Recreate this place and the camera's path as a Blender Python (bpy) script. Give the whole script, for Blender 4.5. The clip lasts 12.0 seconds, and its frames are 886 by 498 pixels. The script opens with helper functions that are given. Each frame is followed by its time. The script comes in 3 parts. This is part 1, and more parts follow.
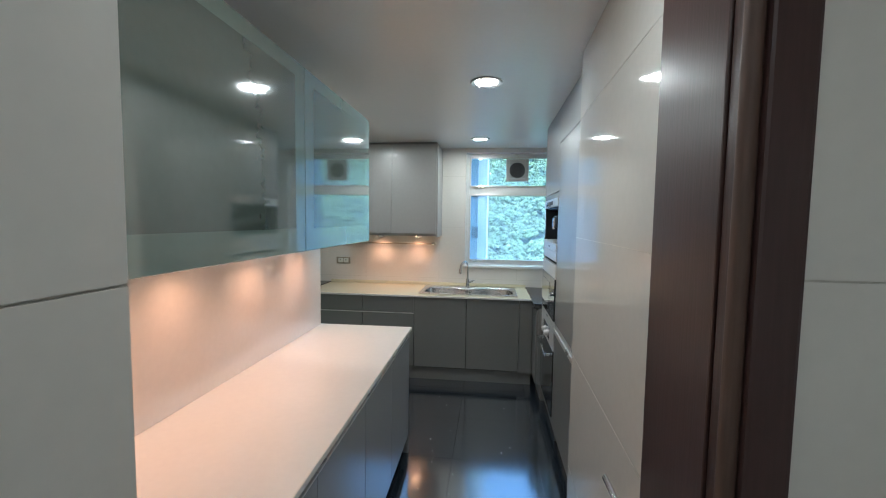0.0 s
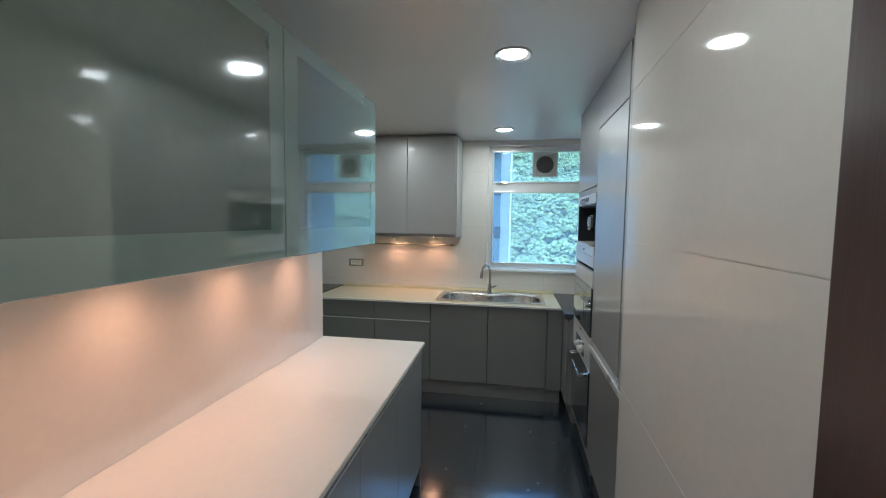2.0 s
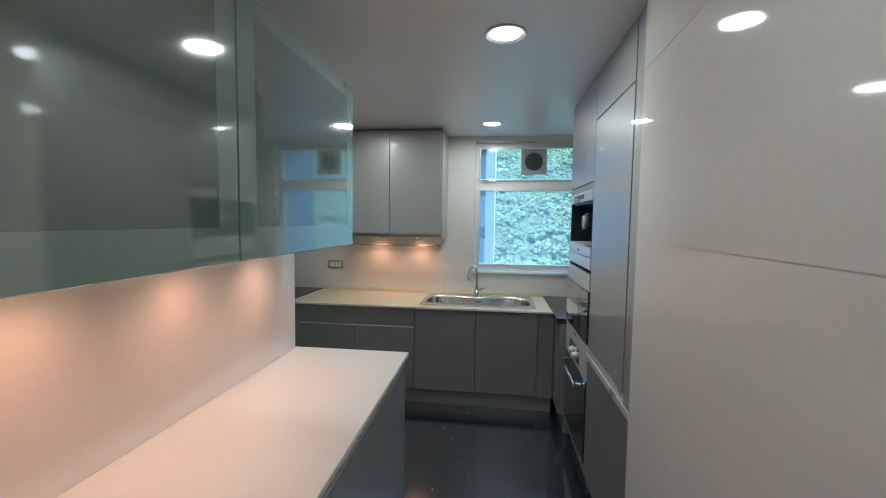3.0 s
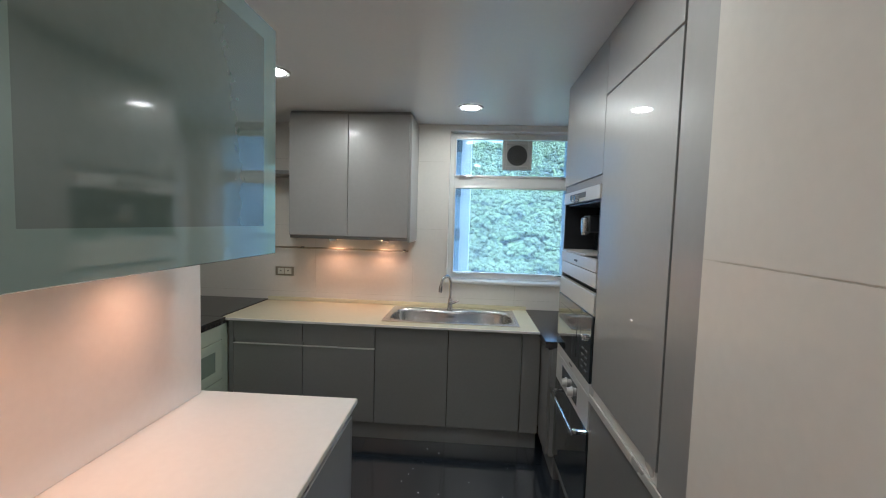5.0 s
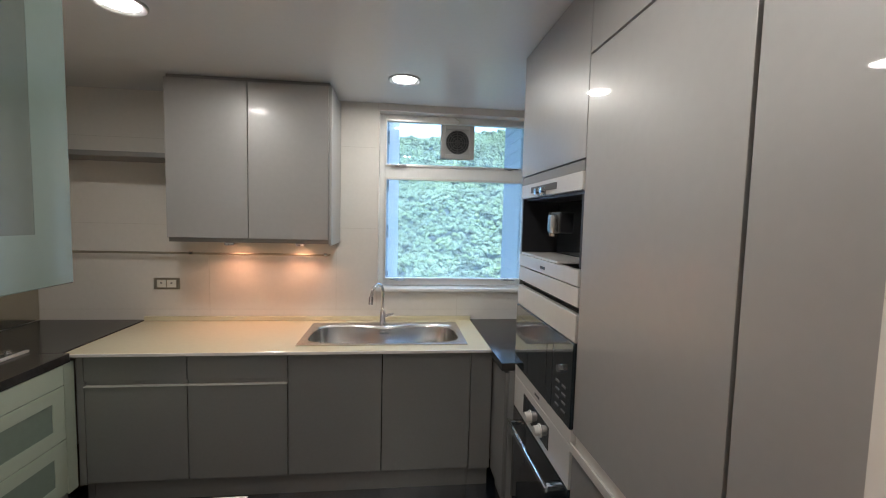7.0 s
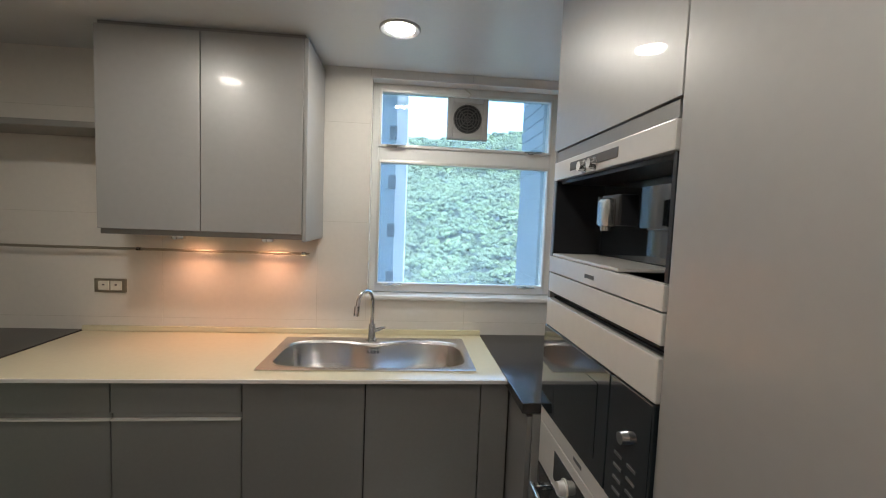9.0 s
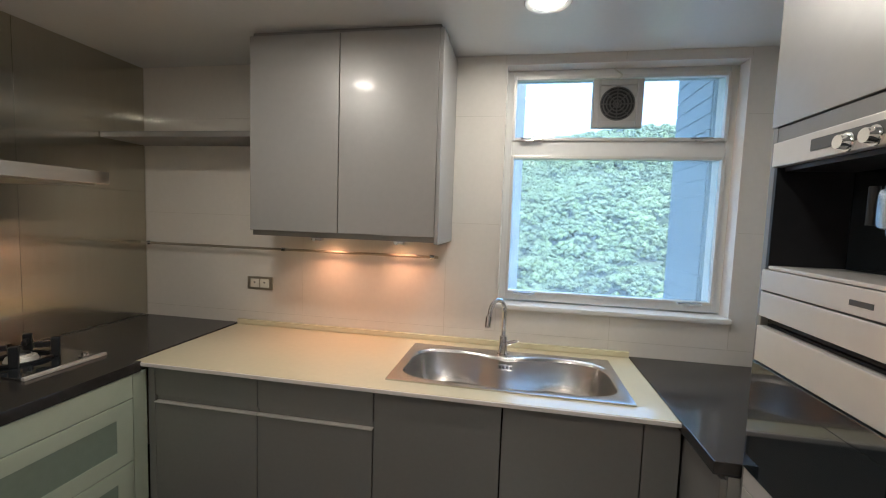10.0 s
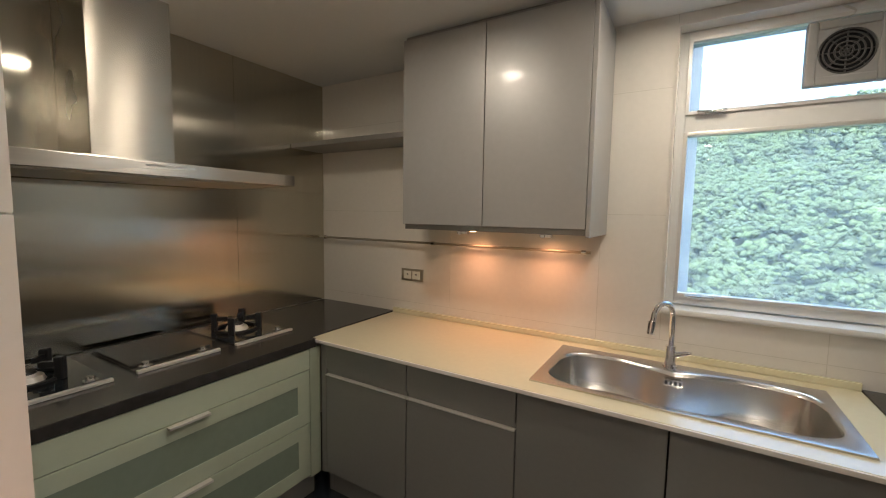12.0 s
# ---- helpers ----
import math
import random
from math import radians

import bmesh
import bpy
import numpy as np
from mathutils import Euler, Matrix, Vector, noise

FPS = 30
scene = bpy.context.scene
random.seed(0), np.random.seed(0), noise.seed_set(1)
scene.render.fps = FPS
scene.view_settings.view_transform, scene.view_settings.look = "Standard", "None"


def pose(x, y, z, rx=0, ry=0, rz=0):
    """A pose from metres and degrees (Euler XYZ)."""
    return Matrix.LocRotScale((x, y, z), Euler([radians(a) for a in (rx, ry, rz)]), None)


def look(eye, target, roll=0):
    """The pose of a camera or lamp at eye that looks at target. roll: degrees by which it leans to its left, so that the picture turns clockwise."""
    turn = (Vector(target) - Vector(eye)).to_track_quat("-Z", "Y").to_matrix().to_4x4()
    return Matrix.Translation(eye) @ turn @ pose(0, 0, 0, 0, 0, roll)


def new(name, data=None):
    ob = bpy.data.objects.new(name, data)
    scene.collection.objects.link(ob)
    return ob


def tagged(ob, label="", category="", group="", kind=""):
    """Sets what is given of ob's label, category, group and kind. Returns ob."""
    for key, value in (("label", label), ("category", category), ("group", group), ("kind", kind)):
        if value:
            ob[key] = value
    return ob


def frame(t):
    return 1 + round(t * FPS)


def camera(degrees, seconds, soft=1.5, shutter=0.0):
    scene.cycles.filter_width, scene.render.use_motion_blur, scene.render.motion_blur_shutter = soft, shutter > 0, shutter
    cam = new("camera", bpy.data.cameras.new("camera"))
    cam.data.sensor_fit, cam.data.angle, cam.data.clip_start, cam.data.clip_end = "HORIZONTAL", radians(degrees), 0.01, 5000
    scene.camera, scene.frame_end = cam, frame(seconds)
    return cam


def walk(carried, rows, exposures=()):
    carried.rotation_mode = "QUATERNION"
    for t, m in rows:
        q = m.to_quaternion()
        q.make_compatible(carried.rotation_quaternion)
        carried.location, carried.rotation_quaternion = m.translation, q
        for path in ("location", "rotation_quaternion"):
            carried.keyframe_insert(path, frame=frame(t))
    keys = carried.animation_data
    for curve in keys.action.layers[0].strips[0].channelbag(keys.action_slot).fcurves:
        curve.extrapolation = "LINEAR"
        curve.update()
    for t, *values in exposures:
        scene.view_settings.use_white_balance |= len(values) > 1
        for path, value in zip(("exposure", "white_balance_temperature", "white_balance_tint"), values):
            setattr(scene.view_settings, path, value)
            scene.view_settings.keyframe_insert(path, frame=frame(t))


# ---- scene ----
cam = camera(94.5, 12.0, soft=1.1)
PATH = [
    (0, (0.302, 0.087, 1.651), (0.075, 2.07, 1.513), 0.8),
    (0.5, (0.281, 0.154, 1.648), (0.045, 2.136, 1.512), 0.9),
    (1, (0.282, 0.256, 1.654), (0.005, 2.231, 1.511), 1.0),
    (1.5, (0.278, 0.377, 1.646), (-0.043, 2.346, 1.503), 0.8),
    (2, (0.281, 0.478, 1.649), (-0.052, 2.445, 1.508), 0.8),
    (2.5, (0.267, 0.566, 1.648), (-0.039, 2.537, 1.508), 0.8),
    (3, (0.236, 0.696, 1.636), (-0.019, 2.675, 1.499), 0.8),
    (5, (0.209, 1.287, 1.64), (0.079, 3.279, 1.51), 1.7),
    (5.5, (0.189, 1.428, 1.63), (0.114, 3.422, 1.496), 1.8),
    (6, (0.155, 1.604, 1.619), (0.186, 3.6, 1.487), 1.5),
    (6.5, (0.141, 1.725, 1.635), (0.283, 3.715, 1.504), 1.3),
    (7, (0.154, 1.83, 1.655), (0.375, 3.813, 1.512), 1.4),
    (7.2, (0.171, 1.894, 1.647), (0.41, 3.875, 1.504), 1.4),
    (8.8, (0.255, 2.312, 1.614), (0.465, 4.296, 1.471), 2.0),
    (9, (0.242, 2.391, 1.606), (0.42, 4.378, 1.467), 2.2),
    (9.5, (0.169, 2.536, 1.604), (0.167, 4.531, 1.459), 2.2),
    (10, (0.1, 2.615, 1.598), (-0.252, 4.578, 1.449), 2.0),
    (10.5, (0.083, 2.674, 1.585), (-0.665, 4.522, 1.425), 1.8),
    (11, (0.066, 2.692, 1.566), (-1.024, 4.36, 1.393), 1.4),
    (11.5, (0.069, 2.694, 1.565), (-1.127, 4.287, 1.385), 1.3),
    (12, (0.09, 2.699, 1.567), (-0.931, 4.41, 1.393), 0.9),
]
EXPO = [(0, 2.94, 5020, 1), (3, 2.68, 5020, 1), (7, 2.84, 5700, 11), (9.5, 2.83, 5900, 10), (10, 2.85, 5900, 11), (10.5, 2.77, 6600, 17), (11, 2.68, 6950, 15), (11.5, 2.66, 6850, 14), (12, 2.76, 6550, 12)]
walk(cam, [(t, look(eye, target, roll)) for t, eye, target, roll in PATH],
     exposures=EXPO)

# ---- world, sun, exposure ----
world = bpy.data.worlds.new("sky")
scene.world = world
world.use_nodes = True
wn = world.node_tree.nodes
sky = wn.new("ShaderNodeTexSky")
sky.sky_type, sky.sun_disc = "NISHITA", False
sky.sun_elevation, sky.sun_rotation = radians(56), radians(165)
sky.air_density, sky.dust_density = 1.0, 5.0
wn["Background"].inputs["Strength"].default_value = 0.22
world.node_tree.links.new(sky.outputs[0], wn["Background"].inputs[0])
sun = new("sun", bpy.data.lights.new("sun", "SUN"))
sun.data.energy, sun.data.angle, sun.data.color = 5.0, radians(12), (1.0, 0.95, 0.86)
sun.matrix_world = look((-8, -34, 62), (4, 10, 0))

DOWN_W, UNDER_W = 1.15, 0.85
FLOOR, CEIL = -0.03, 2.50


def spot(name, at, watts, colour, cone, blend, radius, target):
    ob = new(name, bpy.data.lights.new(name, "SPOT"))
    ob.data.energy, ob.data.color = watts, colour
    ob.data.spot_size, ob.data.spot_blend, ob.data.shadow_soft_size = radians(cone), blend, radius
    ob.matrix_world = look(at, target)
    return ob


# ---- materials ----
def mat(name, colour, rough=0.5, metal=0.0, coat=0.0, var=0.06, scale=6.0, bump=0.0, bscale=60.0, stretch=(1, 1, 1),
        rvar=0.06, emit=None, aniso=0.0, spec=0.5, coat_ior=1.5, coat_rough=0.06, fleck=None, island=0.0, turn=None, along=None, bdist=0.002):
    m = bpy.data.materials.new(name)
    m.use_nodes = True
    nt = m.node_tree
    b = nt.nodes["Principled BSDF"]
    b.inputs["Metallic"].default_value = metal
    b.inputs["Coat Weight"].default_value = coat
    b.inputs["Coat Roughness"].default_value = coat_rough
    b.inputs["Coat IOR"].default_value = coat_ior
    b.inputs["Anisotropic"].default_value = aniso
    b.inputs["Specular IOR Level"].default_value = spec
    tc = nt.nodes.new("ShaderNodeTexCoord")
    mp = nt.nodes.new("ShaderNodeMapping")
    mp.inputs["Scale"].default_value = stretch
    nt.links.new(tc.outputs["Object"], mp.inputs[0])

    def tex(sc, detail=4):
        n = nt.nodes.new("ShaderNodeTexNoise")
        n.inputs["Scale"].default_value, n.inputs["Detail"].default_value = sc, detail
        nt.links.new(mp.outputs[0], n.inputs["Vector"])
        return n.outputs["Fac"]

    big, fine = tex(scale * 0.25), tex(scale * 6)
    add = nt.nodes.new("ShaderNodeMath")
    add.operation = "ADD"
    nt.links.new(big, add.inputs[0])
    nt.links.new(fine, add.inputs[1])
    rng = nt.nodes.new("ShaderNodeMapRange")
    rng.inputs["From Min"].default_value, rng.inputs["From Max"].default_value = 0.6, 1.4
    rng.inputs["To Min"].default_value, rng.inputs["To Max"].default_value = 1 - var, 1 + var
    nt.links.new(add.outputs[0], rng.inputs["Value"])
    value = rng.outputs[0]
    if island:
        geo = nt.nodes.new("ShaderNodeNewGeometry")
        r2 = nt.nodes.new("ShaderNodeMapRange")
        r2.inputs["To Min"].default_value, r2.inputs["To Max"].default_value = 1 - island, 1 + island
        nt.links.new(geo.outputs["Random Per Island"], r2.inputs["Value"])
        mu = nt.nodes.new("ShaderNodeMath")
        mu.operation = "MULTIPLY"
        nt.links.new(value, mu.inputs[0])
        nt.links.new(r2.outputs[0], mu.inputs[1])
        value = mu.outputs[0]
    mix = nt.nodes.new("ShaderNodeVectorMath")
    mix.operation = "SCALE"
    mix.inputs[0].default_value = colour
    nt.links.new(value, mix.inputs["Scale"])
    col = mix.outputs[0]
    if fleck:
        vo = nt.nodes.new("ShaderNodeTexVoronoi")
        vo.inputs["Scale"].default_value = fleck[0]
        nt.links.new(tc.outputs["Object"], vo.inputs["Vector"])
        lt = nt.nodes.new("ShaderNodeMath")
        lt.operation = "LESS_THAN"
        lt.inputs[1].default_value = fleck[1]
        nt.links.new(vo.outputs["Distance"], lt.inputs[0])
        mc = nt.nodes.new("ShaderNodeMix")
        mc.data_type = "RGBA"
        nt.links.new(lt.outputs[0], mc.inputs[0])
        nt.links.new(col, mc.inputs[6])
        mc.inputs[7].default_value = (*fleck[2], 1)
        col = mc.outputs[2]
    nt.links.new(col, b.inputs["Base Color"])
    rr = nt.nodes.new("ShaderNodeMapRange")
    rr.inputs["To Min"].default_value, rr.inputs["To Max"].default_value = max(0.01, rough - rvar), rough + rvar
    nt.links.new(big, rr.inputs["Value"])
    nt.links.new(rr.outputs[0], b.inputs["Roughness"])
    if bump:
        bp = nt.nodes.new("ShaderNodeBump")
        bp.inputs["Strength"].default_value, bp.inputs["Distance"].default_value = bump, bdist
        nt.links.new(tex(bscale), bp.inputs["Height"])
        nt.links.new(bp.outputs[0], b.inputs["Normal"])
    if turn is not None:
        tg = nt.nodes.new("ShaderNodeTangent")
        tg.direction_type, tg.axis = "RADIAL", "Z"
        nt.links.new(tg.outputs[0], b.inputs["Tangent"])
        b.inputs["Anisotropic Rotation"].default_value = turn
    if along:
        tg = nt.nodes.new("ShaderNodeCombineXYZ")
        for k in range(3):
            tg.inputs[k].default_value = along[k]
        nt.links.new(tg.outputs[0], b.inputs["Tangent"])
    if emit:
        b.inputs["Emission Color"].default_value, b.inputs["Emission Strength"].default_value = (*emit[0], 1), emit[1]
    return m


def pane_mat():
    m = bpy.data.materials.new("window_glass")
    m.use_nodes = True
    nt = m.node_tree
    nt.nodes.remove(nt.nodes["Principled BSDF"])
    tr, gl, mx = (nt.nodes.new(n) for n in ("ShaderNodeBsdfTransparent", "ShaderNodeBsdfGlossy", "ShaderNodeMixShader"))
    tr.inputs[0].default_value = (0.85, 0.95, 1.0, 1)
    gl.inputs["Roughness"].default_value = 0.02
    mx.inputs[0].default_value = 0.025
    nt.links.new(tr.outputs[0], mx.inputs[1])
    nt.links.new(gl.outputs[0], mx.inputs[2])
    # translucent share puts the distant haze over the hill into the pane
    haze, veil = nt.nodes.new("ShaderNodeBsdfTranslucent"), nt.nodes.new("ShaderNodeMixShader")
    haze.inputs[0].default_value = (0.80, 0.90, 0.95, 1)
    haze_patches = nt.nodes.new("ShaderNodeTexNoise")
    haze_patches.inputs["Scale"].default_value = 3.0
    amount = nt.nodes.new("ShaderNodeMapRange")
    amount.inputs["To Min"].default_value, amount.inputs["To Max"].default_value = 0.17, 0.22
    nt.links.new(haze_patches.outputs["Fac"], amount.inputs["Value"])
    nt.links.new(amount.outputs[0], veil.inputs[0])
    nt.links.new(mx.outputs[0], veil.inputs[1])
    nt.links.new(haze.outputs[0], veil.inputs[2])
    nt.links.new(veil.outputs[0], nt.nodes["Material Output"].inputs[0])
    return m


TILE = mat("glazed_cream_tile", (0.74, 0.71, 0.66), 0.05, spec=0.35, var=0.03, rvar=0.02, bump=0.03, bscale=3)
GROUT = mat("grout", (0.60, 0.57, 0.51), 0.8, var=0.12, bump=0.3)
SPLASH = mat("splash_panel", (0.76, 0.72, 0.68), 0.22, var=0.03, rvar=0.05, bump=0.02, bscale=4)
PAINT = mat("ceiling_paint", (0.78, 0.78, 0.77), 0.26, var=0.02, rvar=0.02, bump=0.02, bscale=25)
STONE = mat("black_polished_floor", (0.018, 0.024, 0.034), 0.17, spec=1.0, coat=1.0, coat_ior=2.1, coat_rough=0.13, var=0.35, rvar=0.05, fleck=(240, 0.055, (0.16, 0.17, 0.19)))
JOINT = mat("dark_joint", (0.03, 0.03, 0.03), 0.7)
GRANITE = mat("black_granite", (0.034, 0.032, 0.031), 0.15, var=0.4, rvar=0.04, fleck=(300, 0.06, (0.12, 0.12, 0.12)))
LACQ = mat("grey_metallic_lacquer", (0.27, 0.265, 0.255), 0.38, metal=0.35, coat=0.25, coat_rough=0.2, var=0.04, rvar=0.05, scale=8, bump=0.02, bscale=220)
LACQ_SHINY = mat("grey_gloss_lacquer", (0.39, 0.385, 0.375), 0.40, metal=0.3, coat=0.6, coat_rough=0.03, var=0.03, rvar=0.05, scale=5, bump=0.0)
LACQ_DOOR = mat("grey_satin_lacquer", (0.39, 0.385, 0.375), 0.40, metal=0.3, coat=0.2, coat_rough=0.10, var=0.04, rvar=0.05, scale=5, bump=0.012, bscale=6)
CARCASS = mat("grey_carcass", (0.26, 0.26, 0.25), 0.5, var=0.06)
# near-black colour stands in for the shade inside gaps between fronts
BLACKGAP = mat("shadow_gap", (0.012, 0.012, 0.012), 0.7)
CREAM = mat("cream_glass_top", (0.72, 0.67, 0.48), 0.14, coat=0.3, var=0.03, rvar=0.04)
WHITETOP = mat("white_satin_top", (0.76, 0.73, 0.69), 0.30, var=0.03, rvar=0.06)
STEEL = mat("brushed_steel", (0.54, 0.51, 0.43), 0.16, metal=1.0, var=0.06, scale=10, stretch=(1, 1, 0.03), bump=0.05, bscale=400, aniso=1.0, along=(0, 1, 0), rvar=0.01)
STEEL_H = mat("brushed_steel_canopy", (0.66, 0.63, 0.58), 0.27, metal=1.0, var=0.08, scale=10, bump=0.06, bscale=60, stretch=(1, 0.03, 1), aniso=0.7, turn=0.25)
STEEL_V = mat("brushed_steel_chimney", (0.58, 0.55, 0.49), 0.27, metal=1.0, var=0.08, scale=10, bump=0.06, bscale=40, stretch=(1, 0.03, 1), aniso=0.9, turn=0.25)
SINK = mat("satin_steel", (0.60, 0.58, 0.55), 0.24, metal=1.0, var=0.04)
CHROME = mat("chrome", (0.78, 0.78, 0.78), 0.08, metal=1.0, var=0.02, rvar=0.03)
ALU = mat("silver_front", (0.70, 0.68, 0.65), 0.30, metal=0.35, var=0.03, bump=0.02, bscale=200)
DARKGLASS = mat("black_glass", (0.012, 0.017, 0.022), 0.05, coat=1.0, var=0.2, rvar=0.02)
DARKPLASTIC = mat("black_plastic", (0.016, 0.017, 0.020), 0.35, var=0.2)
GREEN_RIM = mat("green_glass_border", (0.20, 0.265, 0.235), 0.05, spec=1.0, coat=1.0, coat_ior=2.1, var=0.03, rvar=0.02)
GREEN_IN = mat("green_frosted_centre", (0.120, 0.150, 0.130), 0.06, spec=1.0, coat=1.0, coat_ior=2.1, var=0.05, rvar=0.02)
PALE_GREEN = mat("pale_green_glass", (0.47, 0.53, 0.42), 0.10, coat=0.4, var=0.03)
PALE_IN = mat("pale_green_frosted", (0.22, 0.27, 0.22), 0.12, coat=0.3, var=0.06)
WHITE = mat("white_aluminium", (0.74, 0.74, 0.72), 0.35, var=0.03)
SOCKET = mat("white_plastic", (0.72, 0.70, 0.62), 0.35, var=0.03)
SOCKET_RIM = mat("socket_metal_rim", (0.42, 0.38, 0.30), 0.35, metal=0.7)
WOOD = mat("dark_stained_wood", (0.060, 0.031, 0.028), 0.34, coat=0.1, coat_rough=0.25, var=0.22, scale=5, stretch=(6, 6, 0.35), bump=0.12, bscale=30)
WOOD_LIGHT = mat("worn_brown_wood", (0.10, 0.060, 0.045), 0.6, coat=0.0, var=0.25, scale=5, stretch=(6, 6, 0.35), bump=0.12, bscale=30)
LAMP_ON = mat("lit_diffuser", (0.9, 0.9, 0.88), 0.5, emit=((1.0, 0.95, 0.88), 3.0))
RING = mat("satin_lamp_ring", (0.42, 0.41, 0.39), 0.3, metal=0.6, var=0.04)
HALOGEN = mat("lit_halogen", (0.9, 0.8, 0.6), 0.5, emit=((1.0, 0.55, 0.22), 4.0))
FACADE = mat("blue_grey_facade_tile", (0.23, 0.29, 0.34), 0.5, var=0.12, scale=3, bump=0.2, bscale=12, stretch=(1, 1, 4))
PIER = mat("white_facade_paint", (0.70, 0.70, 0.68), 0.6, var=0.06)
SOIL = mat("hillside_undergrowth", (0.014, 0.024, 0.008), 0.9, var=0.3, scale=0.3)
LEAVES = mat("hill_canopy", (0.034, 0.054, 0.018), 0.8, var=0.6, scale=0.32, island=0.28, bump=1.0, bscale=1.6, bdist=0.7)
CRUMB = mat("white_crumbs", (0.8, 0.8, 0.78), 0.6)
INK = mat("grey_marking", (0.10, 0.10, 0.10), 0.5)
FAN_PLASTIC = mat("fan_plastic", (0.30, 0.295, 0.285), 0.5)
FAN_DARK = mat("fan_grille", (0.07, 0.068, 0.066), 0.5)
BULB = mat("cord_wire", (0.6, 0.58, 0.52), 0.5)
PANE = pane_mat()


# ---- builders ----
def box(bm, x0, x1, y0, y1, z0, z1, bev=0.0):
    made = bmesh.ops.create_cube(bm, size=1, matrix=Matrix.LocRotScale(((x0 + x1) / 2, (y0 + y1) / 2, (z0 + z1) / 2), None, (abs(x1 - x0), abs(y1 - y0), abs(z1 - z0))))
    if bev:
        edges = {e for v in made["verts"] for e in v.link_edges}
        bmesh.ops.bevel(bm, geom=list(edges), offset=bev, segments=2, profile=0.6, affect="EDGES")
    return bm


def B(x0, x1, y0, y1, z0, z1, bev=0.0):
    return box(bmesh.new(), x0, x1, y0, y1, z0, z1, bev)


def ring_frame(x0, x1, outer, inner):
    """A rectangular frame in one piece, in the plane of y and z."""
    bm = bmesh.new()
    rows = []
    for x, (a0, a1, b0, b1) in ((x0, outer), (x1 - 0.002, outer), (x1, (outer[0] + 0.002, outer[1] - 0.002, outer[2] + 0.002, outer[3] - 0.002)), (x1, inner), (x0, inner)):
        rows.append([bm.verts.new((x, y, z)) for y, z in ((a0, b0), (a1, b0), (a1, b1), (a0, b1))])
    for p, q in zip(rows, rows[1:] + rows[:1]):
        for k in range(4):
            bm.faces.new((p[k], p[(k + 1) % 4], q[(k + 1) % 4], q[k]))
    return bm


def cyl(bm, a, b, r0, r1=None, n=24):
    a, b = Vector(a), Vector(b)
    m = Matrix.Translation((a + b) / 2) @ (b - a).to_track_quat("Z", "Y").to_matrix().to_4x4()
    bmesh.ops.create_cone(bm, cap_ends=True, segments=n, radius1=r0, radius2=r0 if r1 is None else r1, depth=(b - a).length, matrix=m)
    return bm


def C(a, b, r0, r1=None, n=24):
    return cyl(bmesh.new(), a, b, r0, r1, n)


def tube(points, r, n=14):
    """A round tube along a smooth line of points."""
    bm, rings = bmesh.new(), []
    pts = [Vector(p) for p in points]
    side = Vector((0.3, 1, 0.2))
    for i, p in enumerate(pts):
        d = (pts[min(i + 1, len(pts) - 1)] - pts[max(i - 1, 0)]).normalized()
        u = d.cross(side).normalized()
        w = d.cross(u)
        rings.append([bm.verts.new(p + r * (u * math.cos(k * math.tau / n) + w * math.sin(k * math.tau / n))) for k in range(n)])
    for a, b in zip(rings, rings[1:]):
        for k in range(n):
            bm.faces.new((a[k], a[(k + 1) % n], b[(k + 1) % n], b[k]))
    bm.faces.new(rings[0][::-1])
    bm.faces.new(rings[-1])
    return bm


def origin(ob):
    return ob.matrix_basis.translation + (origin(ob.parent) if ob.parent else Vector((0, 0, 0)))


def part(name, bm, material, parent=None, label="", smooth=False):
    """Links a bmesh, given in world places, as one mesh object under a thing or a part."""
    bmesh.ops.recalc_face_normals(bm, faces=bm.faces)
    if parent:
        bmesh.ops.translate(bm, verts=bm.verts, vec=-origin(parent))
    me = bpy.data.meshes.new(name)
    bm.to_mesh(me)
    bm.free()
    me.materials.append(material)
    if smooth:
        for p in me.polygons:
            p.use_smooth = True
        me.set_sharp_from_angle(angle=radians(40))
    ob = new(name, me)
    if parent:
        ob.parent = parent
    if label:
        ob["label"] = label
    return ob


def thing(name, at, label, category, group=""):
    ob = new(name)
    ob.location = at
    ob.empty_display_size = 0.1
    return tagged(ob, label, category, group)


def setting(name, bm, material, label, category):
    return tagged(part(name, bm, material), label, category, kind="structure")


# ---- large structure ----
XR, XS, YW = 0.80, -2.33, 4.95          # tall units, steel wall, window wall
WIN = (0.0, 1.21, 1.125, 2.455)         # opening in the window wall

bm = B(XS - 0.2, 1.62, -1.4, 5.3, FLOOR - 0.2, FLOOR - 0.004)
floor = setting("floor", bm, JOINT, "black polished stone floor with fine joints", "floor")
ceiling = setting("ceiling", B(XS - 0.2, 1.62, -1.4, 5.3, CEIL, CEIL + 0.2), PAINT, "satin off-white painted ceiling", "ceiling")

